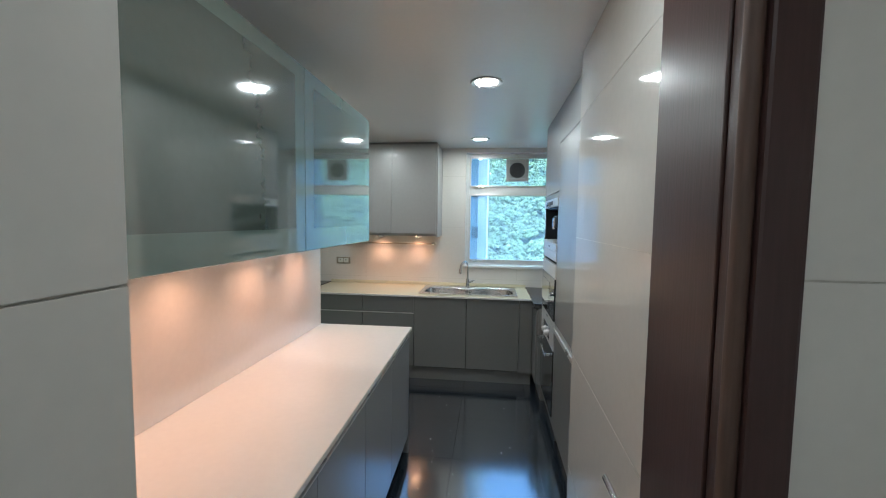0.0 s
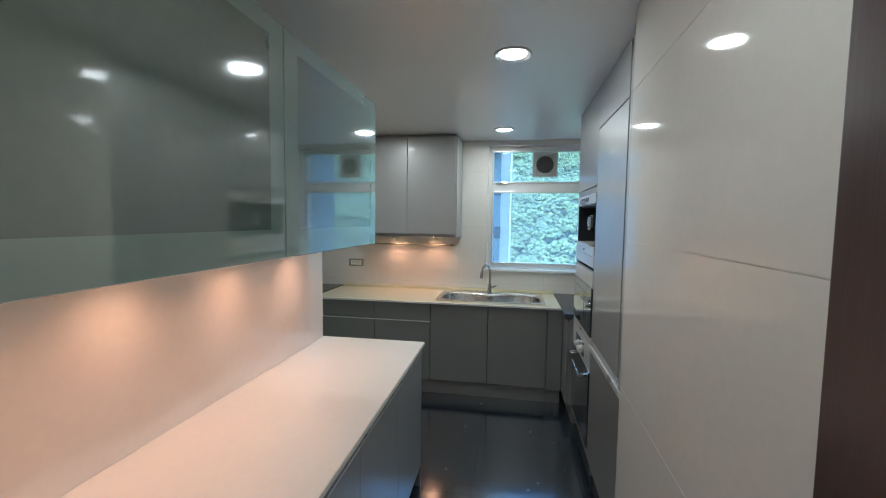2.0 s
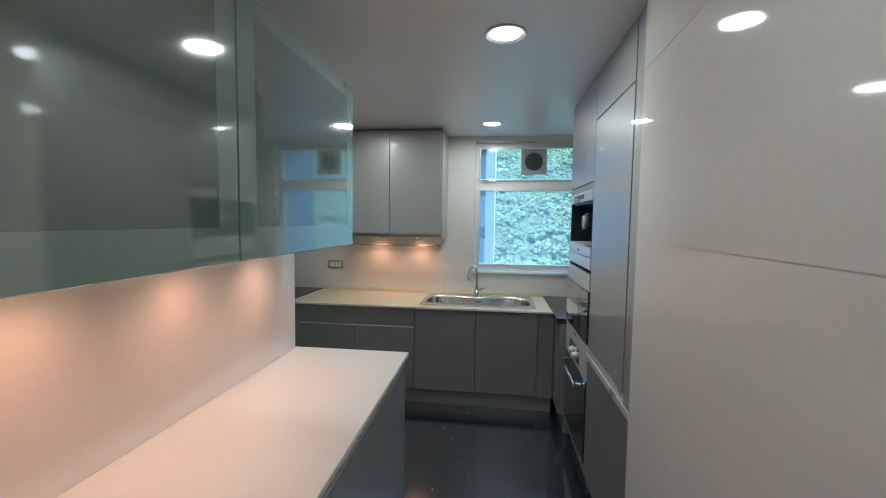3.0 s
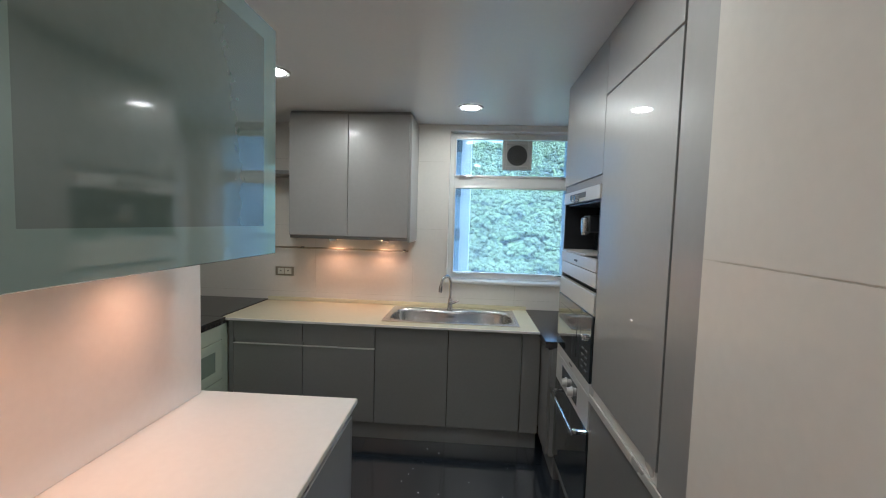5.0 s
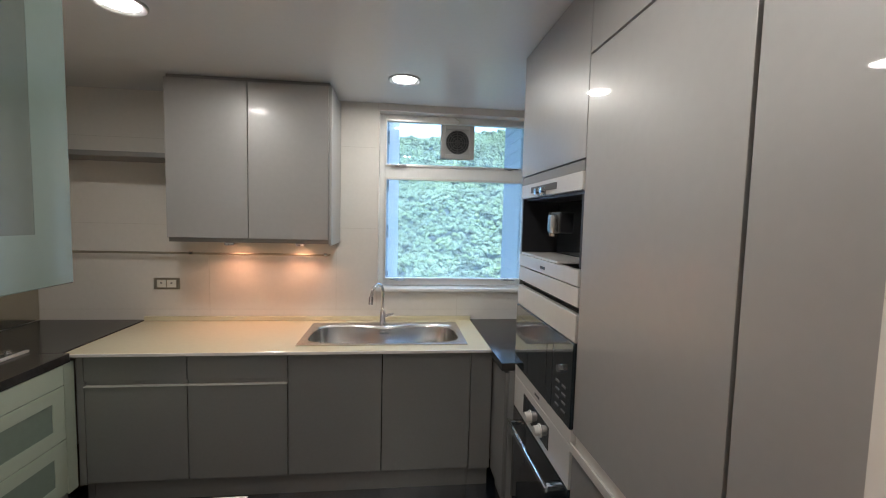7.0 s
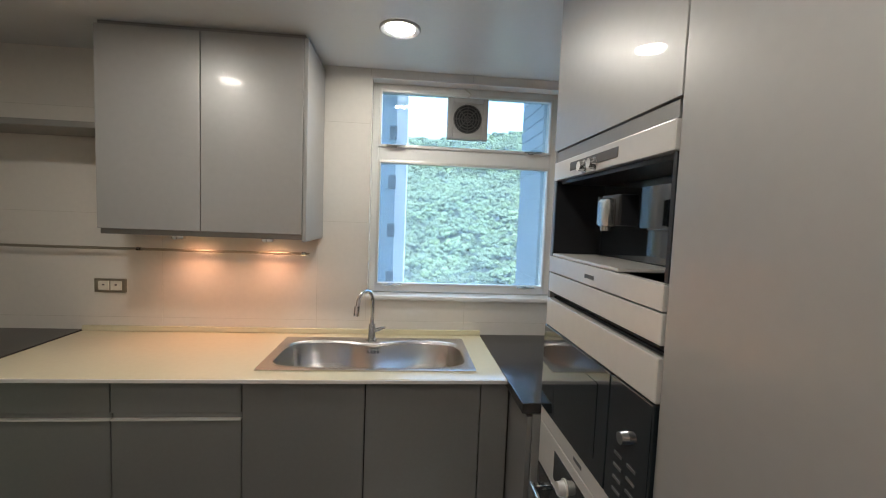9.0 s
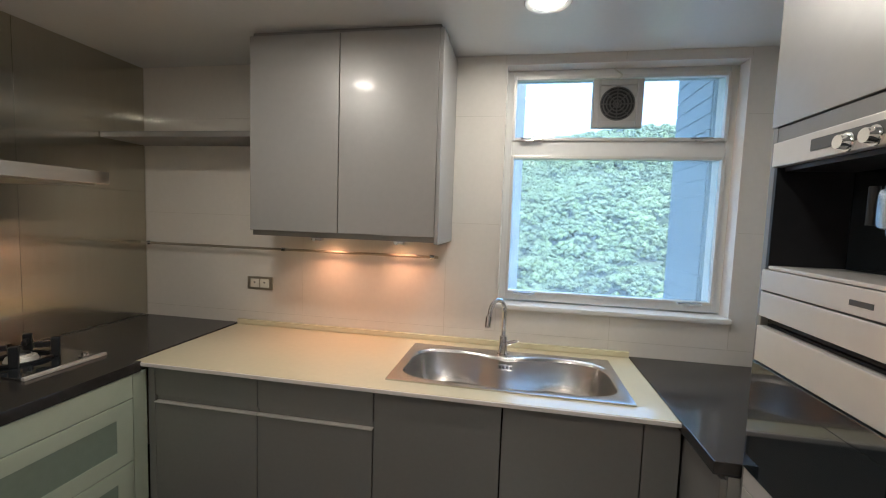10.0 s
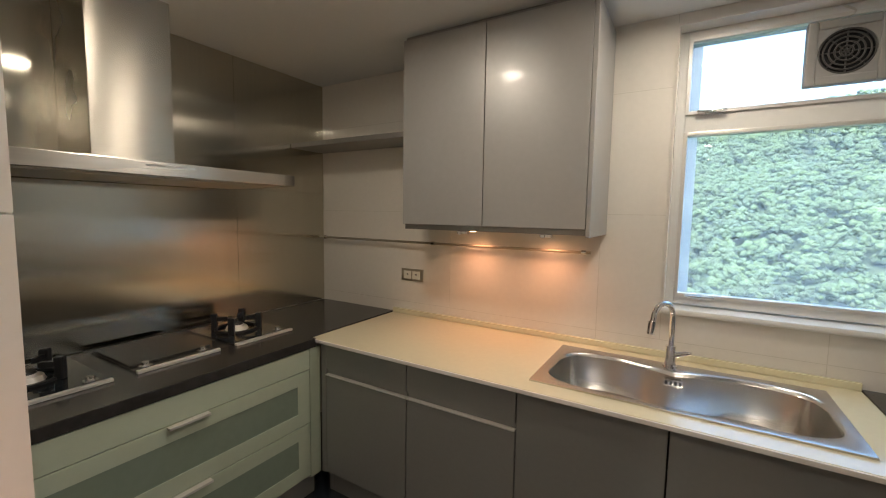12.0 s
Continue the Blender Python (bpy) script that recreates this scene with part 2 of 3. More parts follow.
bm = bmesh.new()
box(bm, XS - 0.2, WIN[0], YW + 0.0015, 5.3, FLOOR - 0.2, CEIL)
box(bm, WIN[1], 1.62, YW + 0.0015, 5.3, FLOOR - 0.2, CEIL)
box(bm, WIN[0], WIN[1], YW + 0.0015, 5.3, FLOOR - 0.2, WIN[2])
box(bm, WIN[0], WIN[1], YW + 0.0015, 5.3, WIN[3], CEIL)
wall_window = setting("wall_window", bm, GROUT, "cream tiled kitchen wall with a window opening", "wall")
bm = bmesh.new()
for x0, x1, z0, z1 in ((WIN[0] - 0.004, WIN[0] + 0.008, WIN[2], WIN[3]), (WIN[1] - 0.008, WIN[1] + 0.004, WIN[2], WIN[3]), (WIN[0], WIN[1], WIN[3] - 0.008, WIN[3] + 0.004)):
    box(bm, x0, x1, YW, 5.06, z0, z1)
part("reveal", bm, SPLASH, wall_window, "cream painted window reveal")

wall_hob = setting("wall_hob", B(XS - 0.2, XS - 0.012, -1.4, 5.3, FLOOR - 0.2, CEIL), GROUT, "wall behind steel cladding at the hob", "wall")
wall_right = setting("wall_right", B(1.42, 1.62, 0.7, 5.3, FLOOR - 0.2, CEIL), PAINT, "plain wall behind the tall units", "wall")
wall_partition = setting("wall_partition", B(XS - 0.012, -0.93, 0.776, 2.922, FLOOR, CEIL), GROUT, "cream panelled partition between worktop and hob", "wall")
part("end_panel", B(XS, -0.93, 2.922, 2.930, FLOOR, CEIL), TILE, wall_partition)
wall_entry_left = setting("wall_entry_left", B(XS - 0.012, -0.0625, -1.4, 0.46, FLOOR, CEIL), GROUT, "cream tiled wall beside the entrance", "wall")
setting("wall_nook", B(XS - 0.012, -0.49, 0.462, 0.774, FLOOR, CEIL), PAINT, "plain wall beside the glass cabinets", "wall")
wall_tiled = setting("wall_tiled", B(0.7445, 1.42, 0.80, 2.262, FLOOR, CEIL), GROUT, "glossy cream tiled wall beside the fridge", "wall")
wall_entry = setting("wall_entry", box(B(0.735, 1.62, 0.7115, 0.796, FLOOR, CEIL), -0.484, 0.735, 0.7115, 0.796, 2.44, CEIL), GROUT, "tiled wall round the doorway", "wall")
setting("wall_hall", box(B(1.55, 1.62, -1.4, 0.71, FLOOR, CEIL), -0.058, 1.55, -1.4, -1.3, FLOOR, CEIL), PAINT, "plain pale wall of the entrance hall", "wall")

# ---- window ----
Y0, Y1 = 5.05, 5.11
window = tagged(new("window_1"), "white aluminium window with a top light over a large pane", "window", kind="structure")
window.location = (0.6, 5.08, 1.13)
wx0, wx1, wz0, wz1, mz0, mz1 = 0.006, 1.204, 1.135, 2.450, 1.972, 2.058
bm = bmesh.new()
for a in ((wx0, wx0 + 0.04, wz0, wz1), (wx1 - 0.04, wx1, wz0, wz1), (wx0 + 0.04, wx1 - 0.04, wz0, wz0 + 0.04), (wx0 + 0.04, wx1 - 0.04, wz1 - 0.04, wz1), (wx0 + 0.04, wx1 - 0.04, mz0, mz1)):
    box(bm, a[0], a[1], Y0, Y1, a[2], a[3], 0.004)
part("window_frame", bm, WHITE, window)
for name, z0, z1 in (("lower_sash", wz0 + 0.038, mz0 + 0.002), ("upper_sash", mz1 - 0.002, wz1 - 0.038)):
    bm = bmesh.new()
    x0, x1 = wx0 + 0.038, wx1 - 0.038
    for a in ((x0, x0 + 0.018, z0, z1), (x1 - 0.018, x1, z0, z1), (x0 + 0.018, x1 - 0.018, z0, z0 + 0.018), (x0 + 0.018, x1 - 0.018, z1 - 0.018, z1)):
        box(bm, a[0], a[1], Y0 - 0.012, Y1 - 0.02, a[2], a[3], 0.003)
    sash = part(name, bm, ALU, window)
    pane = part("pane", B(x0 + 0.016, x1 - 0.016, 5.068, 5.072, z0 + 0.016, z1 - 0.016), PANE, sash, "clear window glass")
    pane.visible_shadow = False
    for hx in (x0 + 0.10, x1 - 0.14):
        bm = box(B(hx - 0.02, hx + 0.02, Y0 - 0.026, Y0 - 0.012, z0 - 0.004, z0 + 0.016, 0.003), hx - 0.05, hx + 0.07, Y0 - 0.042, Y0 - 0.026, z0 + 0.002, z0 + 0.014, 0.004)
        part("stay_handle", bm, CHROME, sash, "metal casement stay handle")
sill = B(-0.005, 1.215, 4.925, 5.05, 1.098, 1.128, 0.010)
part("window_sill", sill, WHITE, window, "white rounded sill")

fan = thing("extractor_fan", (0.60, 5.05, 2.13), "grey square extractor fan fixed to the upper pane", "extractor fan")
fx0, fx1, fz0, fz1 = 0.475, 0.735, 2.125, 2.385
bm = bmesh.new()
for a in ((fx0, fx0 + 0.035, fz0, fz1), (fx1 - 0.035, fx1, fz0, fz1), (fx0 + 0.035, fx1 - 0.035, fz0, fz0 + 0.035), (fx0 + 0.035, fx1 - 0.035, fz1 - 0.035, fz1)):
    box(bm, a[0], a[1], 5.02, 5.067, a[2], a[3], 0.006)
part("housing", bm, FAN_PLASTIC, fan)
fcx, fcz = (fx0 + fx1) / 2, (fz0 + fz1) / 2
bm = bmesh.new()
for k in range(48):
    a0, a1 = k * math.tau / 48, (k + 1) * math.tau / 48
    quad = []
    for a in (a0, a1):
        c, q = math.cos(a), math.sin(a)
        m = max(abs(c), abs(q))
        quad.append(((fcx + 0.092 * c, fcz + 0.092 * q), (fcx + 0.098 * c / m, fcz + 0.098 * q / m)))
    (i0, o0), (i1, o1) = quad
    fr = [bm.verts.new((x, y, z)) for y in (5.028, 5.040) for x, z in (i0, o0, o1, i1)]
    for f in ((0, 1, 2, 3), (4, 7, 6, 5), (0, 3, 7, 4), (1, 5, 6, 2)):
        bm.faces.new([fr[i] for i in f])
part("front_plate", bm, FAN_PLASTIC, fan)
part("backing", B(fx0 + 0.03, fx1 - 0.03, 5.050, 5.062, fz0 + 0.03, fz1 - 0.03), DARKPLASTIC, fan)
for rad in (0.020, 0.038, 0.056, 0.074, 0.088):
    ring = [(fcx + rad * math.cos(k * math.tau / 32), 5.034, fcz + rad * math.sin(k * math.tau / 32)) for k in range(33)]
    part("grille_ring", tube(ring, 0.0035, 6), FAN_DARK, fan)
for k in range(4):
    a = k * math.pi / 4
    part("grille_bar", C((fcx - 0.091 * math.cos(a), 5.039, fcz - 0.091 * math.sin(a)), (fcx + 0.091 * math.cos(a), 5.039, fcz + 0.091 * math.sin(a)), 0.003, n=8), FAN_DARK, fan)
part("pull_cord", tube([(0.60 + 0.02 * math.sin(k * 0.9), 5.02 + 0.004 * k, 2.385 + 0.012 * k) for k in range(6)], 0.004, 8), BULB, fan)

# ---- outside ----
# large unseen wall, added to block the sun; only its fin shows
sun_block_facade = setting("sun_block_facade", box(box(B(-14, 14, 5.302, 5.40, CEIL + 0.1, 24), -14, WIN[0] - 0.06, 5.302, 5.40, -32, CEIL + 0.1), WIN[1] + 0.06, 14, 5.302, 5.40, -32, CEIL + 0.1), FACADE, "unseen outer wall added to keep the sun off the fin, blue-grey tiles", "wall")
box_fin = B(1.235, 1.50, 5.40, 5.98, -32, 24)
part("fin", box_fin, FACADE, sun_block_facade, "blue-grey tiled outer fin beside the window")
for k in range(26):
    part("course", B(1.226, 1.236, 5.41, 5.982, 0.60 + k * 0.10, 0.69 + k * 0.10), FACADE, sun_block_facade)
block = thing("apartment_building", (-6, 20, -40), "blue-grey apartment tower with a white corner pier", "building")
part("wall", B(-14, -0.16, 15, 26, -40, 45), FACADE, block)
part("corner_pier", B(-0.16, 0.16, 14.94, 26, -40, 45), PIER, block, "white painted corner pier")
for k in range(18):
    part("window_ledge", B(-0.36, -0.14, 14.82, 15.02, -12 + k * 1.45, -11.6 + k * 1.45), DARKPLASTIC, block)


def hill(x, y):
    rise = max(0.0, min(1.0, (y - 90) / 300.0))
    fall = max(0.0, (y - 400) / 1000.0)
    n = noise.noise(Vector((x * 0.008, y * 0.008, 0.3)))
    n2 = noise.noise(Vector((x * 0.03, y * 0.03, 4.3)))
    return -32 + 104 * rise - 60 * fall + (n * 18 + n2 * 5) * min(1, rise * 2)


verts, faces = [], []
GX = [-1500, -900, -500] + [-260 + 14 * i for i in range(50)] + [600, 900, 1500]
GY = [-600, -200, 30, 70] + [90 + 10 * i for i in range(36)] + [480, 600, 900, 1500]
for y in GY:
    for x in GX:
        verts.append((x, y, hill(x, y)))
nx = len(GX)
for j in range(len(GY) - 1):
    for i in range(nx - 1):
        faces.append((j * nx + i, j * nx + i + 1, (j + 1) * nx + i + 1, (j + 1) * nx + i))
me = bpy.data.meshes.new("ground")
me.from_pydata(verts, [], faces)
me.materials.append(SOIL)
tagged(new("ground", me), "dark undergrowth of a steep valley side", "ground", kind="structure")

rng = np.random.default_rng(5)
CROWNS, CLUMPS = 5600, 23
cyy = 95 + 300 * rng.random(CROWNS) ** 0.8
cxx = -0.30 * cyy - 10 + rng.random(CROWNS) * (1.05 * cyy + 20)
crr = rng.uniform(1.2, 3.2, CROWNS) * (0.75 + cyy / 450)
czz = np.array([hill(x, y) for x, y in zip(cxx, cyy)]) + crr * 0.3 + rng.uniform(0, 3.0, CROWNS)
centre = np.stack((cxx, cyy, czz), 1)

# each crown is a heap of uneven leaf clumps over a dome
way = rng.standard_normal((CROWNS, CLUMPS, 3))
way[..., 2] = np.abs(way[..., 2]) - 0.1
way /= np.linalg.norm(way, axis=2, keepdims=True)
stretch = np.stack((rng.uniform(0.8, 1.3, CROWNS), rng.uniform(0.8, 1.3, CROWNS), rng.uniform(0.8, 1.2, CROWNS)), 1)[:, None, :]
mid = (centre[:, None, :] + way * stretch * (crr[:, None, None] * rng.uniform(0.55, 1.0, (CROWNS, CLUMPS, 1)))).reshape(-1, 3)
size = (np.repeat(crr, CLUMPS) * rng.uniform(0.20, 0.42, len(mid)))[:, None, None]
ball = bmesh.new()
bmesh.ops.create_icosphere(ball, subdivisions=1, radius=1)
knob = np.array([v.co[:] for v in ball.verts])
tri = np.array([[v.index for v in f.verts] for f in ball.faces])
ball.free()
lv = knob[None] * size * rng.uniform(0.65, 1.35, (len(mid), len(knob), 1)) * np.array((1, 1, 0.85)) + mid[:, None, :]
lv = lv.reshape(-1, 3)
lf = (tri[None] + (np.arange(len(mid)) * len(knob))[:, None, None]).reshape(-1)
me = bpy.data.meshes.new("hill_trees")
me.vertices.add(len(lv))
me.vertices.foreach_set("co", lv.reshape(-1))
me.loops.add(len(lf))
me.loops.foreach_set("vertex_index", lf)
me.polygons.add(len(lf) // 3)
me.polygons.foreach_set("loop_start", np.arange(0, len(lf), 3))
me.update(calc_edges=True)
me.polygons.foreach_set("use_smooth", np.ones(len(lf) // 3, bool))
me.materials.append(LEAVES)
tagged(new("hill_trees", me), "dense green subtropical woodland covering a hillside", "woodland", kind="stuff")


# ---- ceiling lights ----
def downlight(x, y, watts=DOWN_W):
    lamp = thing("downlight", (x, y, CEIL), "round recessed ceiling downlight, lit, with a white trim ring", "ceiling light", "recessed ceiling downlights")
    bm = bmesh.new()
    n, prof = 40, ((0.098, 0.0), (0.098, -0.006), (0.092, -0.011), (0.076, -0.008), (0.068, -0.001))
    rings = [[bm.verts.new((x + r * math.cos(k * math.tau / n), y + r * math.sin(k * math.tau / n), CEIL - 0.001 + z)) for k in range(n)] for r, z in prof]
    for a, b in zip(rings, rings[1:]):
        for k in range(n):
            bm.faces.new((a[k], a[(k + 1) % n], b[(k + 1) % n], b[k]))
    part("trim_ring", bm, RING, lamp, smooth=True)
    part("diffuser", C((x, y, CEIL - 0.001), (x, y, CEIL - 0.004), 0.069, n=40), LAMP_ON, lamp, "glowing white diffuser")
    beam = new("downlight_beam", bpy.data.lights.new("downlight_beam", "AREA"))
    beam.data.shape, beam.data.size = "DISK", 0.132
    beam.data.energy, beam.data.color = watts, (1.0, 0.88, 0.70)
    beam.matrix_world = look((x, y, CEIL - 0.006), (x, y + 0.0001, 0))
    return lamp


lamp_a = downlight(0.26, 2.66)
downlight(0.18, 4.40)
downlight(-0.98, 3.69)
# the next two are never in view, added to brighten the entrance end
downlight(0.26, 1.05, 0.5)
downlight(0.30, -0.45, 0.6)
part("loose_wire", tube([(0.225 + 0.008 * math.sin(k * 0.7), 2.585 - 0.004 * k, CEIL - 0.005 - 0.009 * k) for k in range(8)], 0.004, 8), SOCKET_RIM, lamp_a)


def puck(x, y, z, tx, ty):
    lamp = thing("under_cabinet_light", (x, y, z), "small round halogen light under a wall cabinet, lit warm", "cabinet light", "under-cabinet lights")
    part("rim", C((x, y, z), (x, y, z - 0.012), 0.034, 0.030), CHROME, lamp)
    part("bulb", C((x, y, z - 0.010), (x, y, z - 0.014), 0.020), HALOGEN, lamp)
    spot("halogen_beam", (x, y, z - 0.025), UNDER_W, (1.0, 0.43, 0.22), 150, 1.0, 0.06, (tx, ty, z - 0.5))


# ---- tall units: fridge and appliance tower ----
YA, YB, YC, YD = 2.285, 2.535, 3.212, 3.93
filler = thing("tall_panel", (XR, 2.41, FLOOR), "tall grey lacquered end panel beside the fridge", "panel")
part("board", B(XR + 0.002, XR + 0.03, YA, YB - 0.005, 0.10, CEIL - 0.004, 0.002), LACQ_SHINY, filler)
part("cheek", B(XR + 0.03, 1.415, YA - 0.015, YA + 0.012, FLOOR, CEIL - 0.004), CARCASS, filler)
fridge = thing("fridge_cabinet", (XR, 2.87, FLOOR), "tall built-in fridge behind grey lacquered doors", "fridge cabinet")
part("carcass", B(XR + 0.024, 1.415, YB - 0.003, YC - 0.004, 0.08, CEIL - 0.004), BLACKGAP, fridge)
part("upper_door", B(XR, XR + 0.022, YB + 0.004, YC - 0.003, 0.892, 2.226, 0.002), LACQ_SHINY, fridge)
part("top_flap", B(XR, XR + 0.022, YB + 0.004, YC - 0.003, 2.234, CEIL - 0.006, 0.002), LACQ_SHINY, fridge)
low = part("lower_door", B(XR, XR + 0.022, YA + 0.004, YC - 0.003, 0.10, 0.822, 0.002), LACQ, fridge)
bm = box(B(XR - 0.006, XR + 0.024, YA, YC - 0.003, 0.824, 0.836, 0.002), XR - 0.010, XR - 0.004, YA, YC - 0.003, 0.824, 0.856, 0.002)
box(bm, XR + 0.012, XR + 0.022, YA, YC - 0.003, 0.836, 0.886, 0.002)
part("grip_rail", bm, ALU, low, "aluminium grip rail along the door top")
part("plinth", B(XR + 0.05, XR + 0.07, YA, YC, FLOOR, 0.095), CARCASS, fridge)

tower = thing("appliance_tower", (XR, 3.57, FLOOR), "tall grey housing for built-in appliances", "tall cabinet")
part("side_panel", B(XR + 0.004, 1.415, YD - 0.002, YD + 0.02, FLOOR, CEIL - 0.004, 0.002), LACQ, tower)
part("side_panel", B(XR + 0.026, 1.415, YC, YC + 0.014, FLOOR, CEIL - 0.004), CARCASS, tower)
part("back_board", B(1.30, 1.415, YC + 0.014, YD - 0.002, FLOOR, CEIL - 0.004), BLACKGAP, tower)
part("top_door", B(XR, XR + 0.022, YC + 0.002, YD + 0.02, 1.884, CEIL - 0.006, 0.002), LACQ_SHINY, tower)
part("shelf", B(XR + 0.006, 1.30, YC + 0.014, YD - 0.002, 1.842, 1.880), LACQ, tower)
part("bottom_rail", B(XR + 0.004, XR + 0.03, YC + 0.002, YD - 0.004, 0.09, 0.15), LACQ, tower)
part("plinth", B(XR + 0.05, XR + 0.07, YC, YD, FLOOR, 0.088), CARCASS, tower)
ya, yb = YC + 0.004, YD - 0.006

coffee = thing("coffee_machine", (XR, 3.57, 1.42), "built-in silver coffee machine with a dark open niche", "coffee machine")
fas = part("control_fascia", B(XR - 0.006, XR + 0.02, ya, yb, 1.772, 1.838, 0.003), ALU, coffee)
part("display", B(XR - 0.0085, XR - 0.004, 3.45, 3.77, 1.792, 1.820, 0.001), INK, fas, "dark display strip")
for y in (3.585, 3.655):
    part("knob", cyl(C((XR - 0.004, y, 1.793), (XR - 0.028, y, 1.793), 0.017, 0.015), (XR - 0.004, y, 1.793), (XR - 0.010, y, 1.793), 0.021), CHROME, fas, smooth=True)
part("niche_back", B(XR + 0.19, XR + 0.20, ya, yb, 1.49, 1.772), DARKGLASS, coffee)
for y0, y1 in ((ya, ya + 0.012), (yb - 0.012, yb)):
    part("niche_side", B(XR + 0.002, XR + 0.189, y0, y1, 1.49, 1.771), DARKPLASTIC, coffee)
part("niche_roof", B(XR + 0.021, XR + 0.189, ya + 0.013, yb - 0.013, 1.76, 1.771), DARKPLASTIC, coffee)
part("machine_block", B(XR + 0.172, XR + 0.188, 3.40, 3.74, 1.60, 1.758, 0.006), DARKGLASS, coffee)
part("spout_mount", B(XR + 0.035, XR + 0.095, 3.50, 3.61, 1.61, 1.70, 0.006), DARKPLASTIC, coffee)
part("spout", cyl(B(XR + 0.012, XR + 0.05, 3.520, 3.598, 1.605, 1.690, 0.016), (XR + 0.03, 3.559, 1.594), (XR + 0.03, 3.559, 1.608), 0.018), SINK, coffee, "brushed steel coffee spout", True)
part("steam_nozzle", C((XR + 0.06, 3.665, 1.615), (XR + 0.06, 3.665, 1.70), 0.010), DARKPLASTIC, coffee)
part("drip_tray", B(XR - 0.002, XR + 0.18, 3.42, yb - 0.02, 1.488, 1.498, 0.003), ALU, coffee, "silver drip tray")
base = part("base_fascia", B(XR - 0.006, XR + 0.02, ya, yb, 1.427, 1.486, 0.003), ALU, coffee)
part("badge", B(XR - 0.0075, XR - 0.005, 3.545, 3.605, 1.447, 1.459), INK, base, "small grey maker's badge")

warm = thing("warming_drawer", (XR, 3.57, 1.34), "slim silver built-in drawer front", "drawer")
part("front", B(XR - 0.004, XR + 0.02, ya, yb, 1.352, 1.423, 0.003), ALU, warm)
part("body", B(XR + 0.02, 1.29, ya + 0.012, yb - 0.002, 1.335, 1.42), BLACKGAP, warm)

micro = thing("microwave_oven", (XR, 3.57, 0.84), "built-in microwave with a black glass door and silver trim", "microwave")
part("body", B(XR + 0.02, 1.29, ya + 0.012, yb - 0.002, 0.84, 1.330), BLACKGAP, micro)
part("top_trim", B(XR - 0.006, XR + 0.02, ya, yb, 1.222, 1.324, 0.003), ALU, micro)
part("glass_door", B(XR - 0.010, XR + 0.02, 3.405, yb, 0.898, 1.219, 0.003), DARKGLASS, micro, "black glass door")
part("window", B(XR - 0.0115, XR - 0.009, 3.47, 3.86, 0.945, 1.165), DARKGLASS, micro, "dark perforated window")
ctl = part("control_panel", B(XR - 0.010, XR + 0.02, ya, 3.402, 0.898, 1.219, 0.003), DARKGLASS, micro, "black control panel")
part("knob", C((XR - 0.010, 3.31, 1.095), (XR - 0.028, 3.31, 1.095), 0.017, 0.015), CHROME, ctl, smooth=True)
for k in range(4):
    for y in (3.28, 3.34):
        part("button", B(XR - 0.0125, XR - 0.009, y - 0.018, y + 0.018, 0.935 + k * 0.032, 0.942 + k * 0.032), INK, ctl)
bt = part("bottom_trim", B(XR - 0.006, XR + 0.02, ya, yb, 0.838, 0.895, 0.003), ALU, micro)
part("badge", B(XR - 0.0075, XR - 0.005, 3.545, 3.605, 0.862, 0.873), INK, bt, "small grey maker's badge")

oven = thing("oven", (XR, 3.57, 0.15), "built-in oven with a black glass door and a bar handle", "oven")
part("body", B(XR + 0.02, 1.29, ya + 0.012, yb - 0.002, 0.16, 0.832), BLACKGAP, oven)
cp = part("control_fascia", B(XR - 0.006, XR + 0.02, ya, yb, 0.668, 0.835, 0.003), ALU, oven)
part("display", B(XR - 0.008, XR - 0.005, 3.42, 3.76, 0.700, 0.800, 0.001), DARKGLASS, cp, "black display window")
for y in (3.52, 3.65):
    part("knob", cyl(C((XR - 0.006, y, 0.735), (XR - 0.036, y, 0.735), 0.024, 0.021), (XR - 0.006, y, 0.735), (XR - 0.012, y, 0.735), 0.030), ALU, cp, smooth=True)
dr = part("glass_door", B(XR - 0.008, XR + 0.02, ya, yb, 0.155, 0.664, 0.003), DARKGLASS, oven, "black glass door")
bm = B(XR - 0.062, XR - 0.046, 3.30, 3.86, 0.600, 0.624, 0.004)
for y in (3.32, 3.84):
    box(bm, XR - 0.046, XR - 0.006, y - 0.012, y + 0.012, 0.602, 0.622, 0.003)
part("handle", bm, CHROME, dr, "silver bar handle")

# ---- base units under the window ----
YF = 4.24


def base_unit(x0, x1, drawer):
    kind = "drawer_unit" if drawer else "sink_cabinet"
    label = "grey lacquered base unit with a drawer above a door" if drawer else "grey lacquered base cabinet door under the sink"
    u = thing(kind, ((x0 + x1) / 2, YF, FLOOR), label, "base cabinet", "base units under the window")
    # carcass coloured near black so the gaps round the fronts read as shaded
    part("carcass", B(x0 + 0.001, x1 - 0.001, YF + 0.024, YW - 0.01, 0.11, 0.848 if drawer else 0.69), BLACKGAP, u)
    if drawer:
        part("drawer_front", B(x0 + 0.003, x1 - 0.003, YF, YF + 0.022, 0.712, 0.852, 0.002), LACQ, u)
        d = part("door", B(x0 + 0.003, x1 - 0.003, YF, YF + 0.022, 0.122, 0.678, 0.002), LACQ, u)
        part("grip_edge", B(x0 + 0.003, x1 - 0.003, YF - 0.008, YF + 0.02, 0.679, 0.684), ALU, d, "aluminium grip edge")
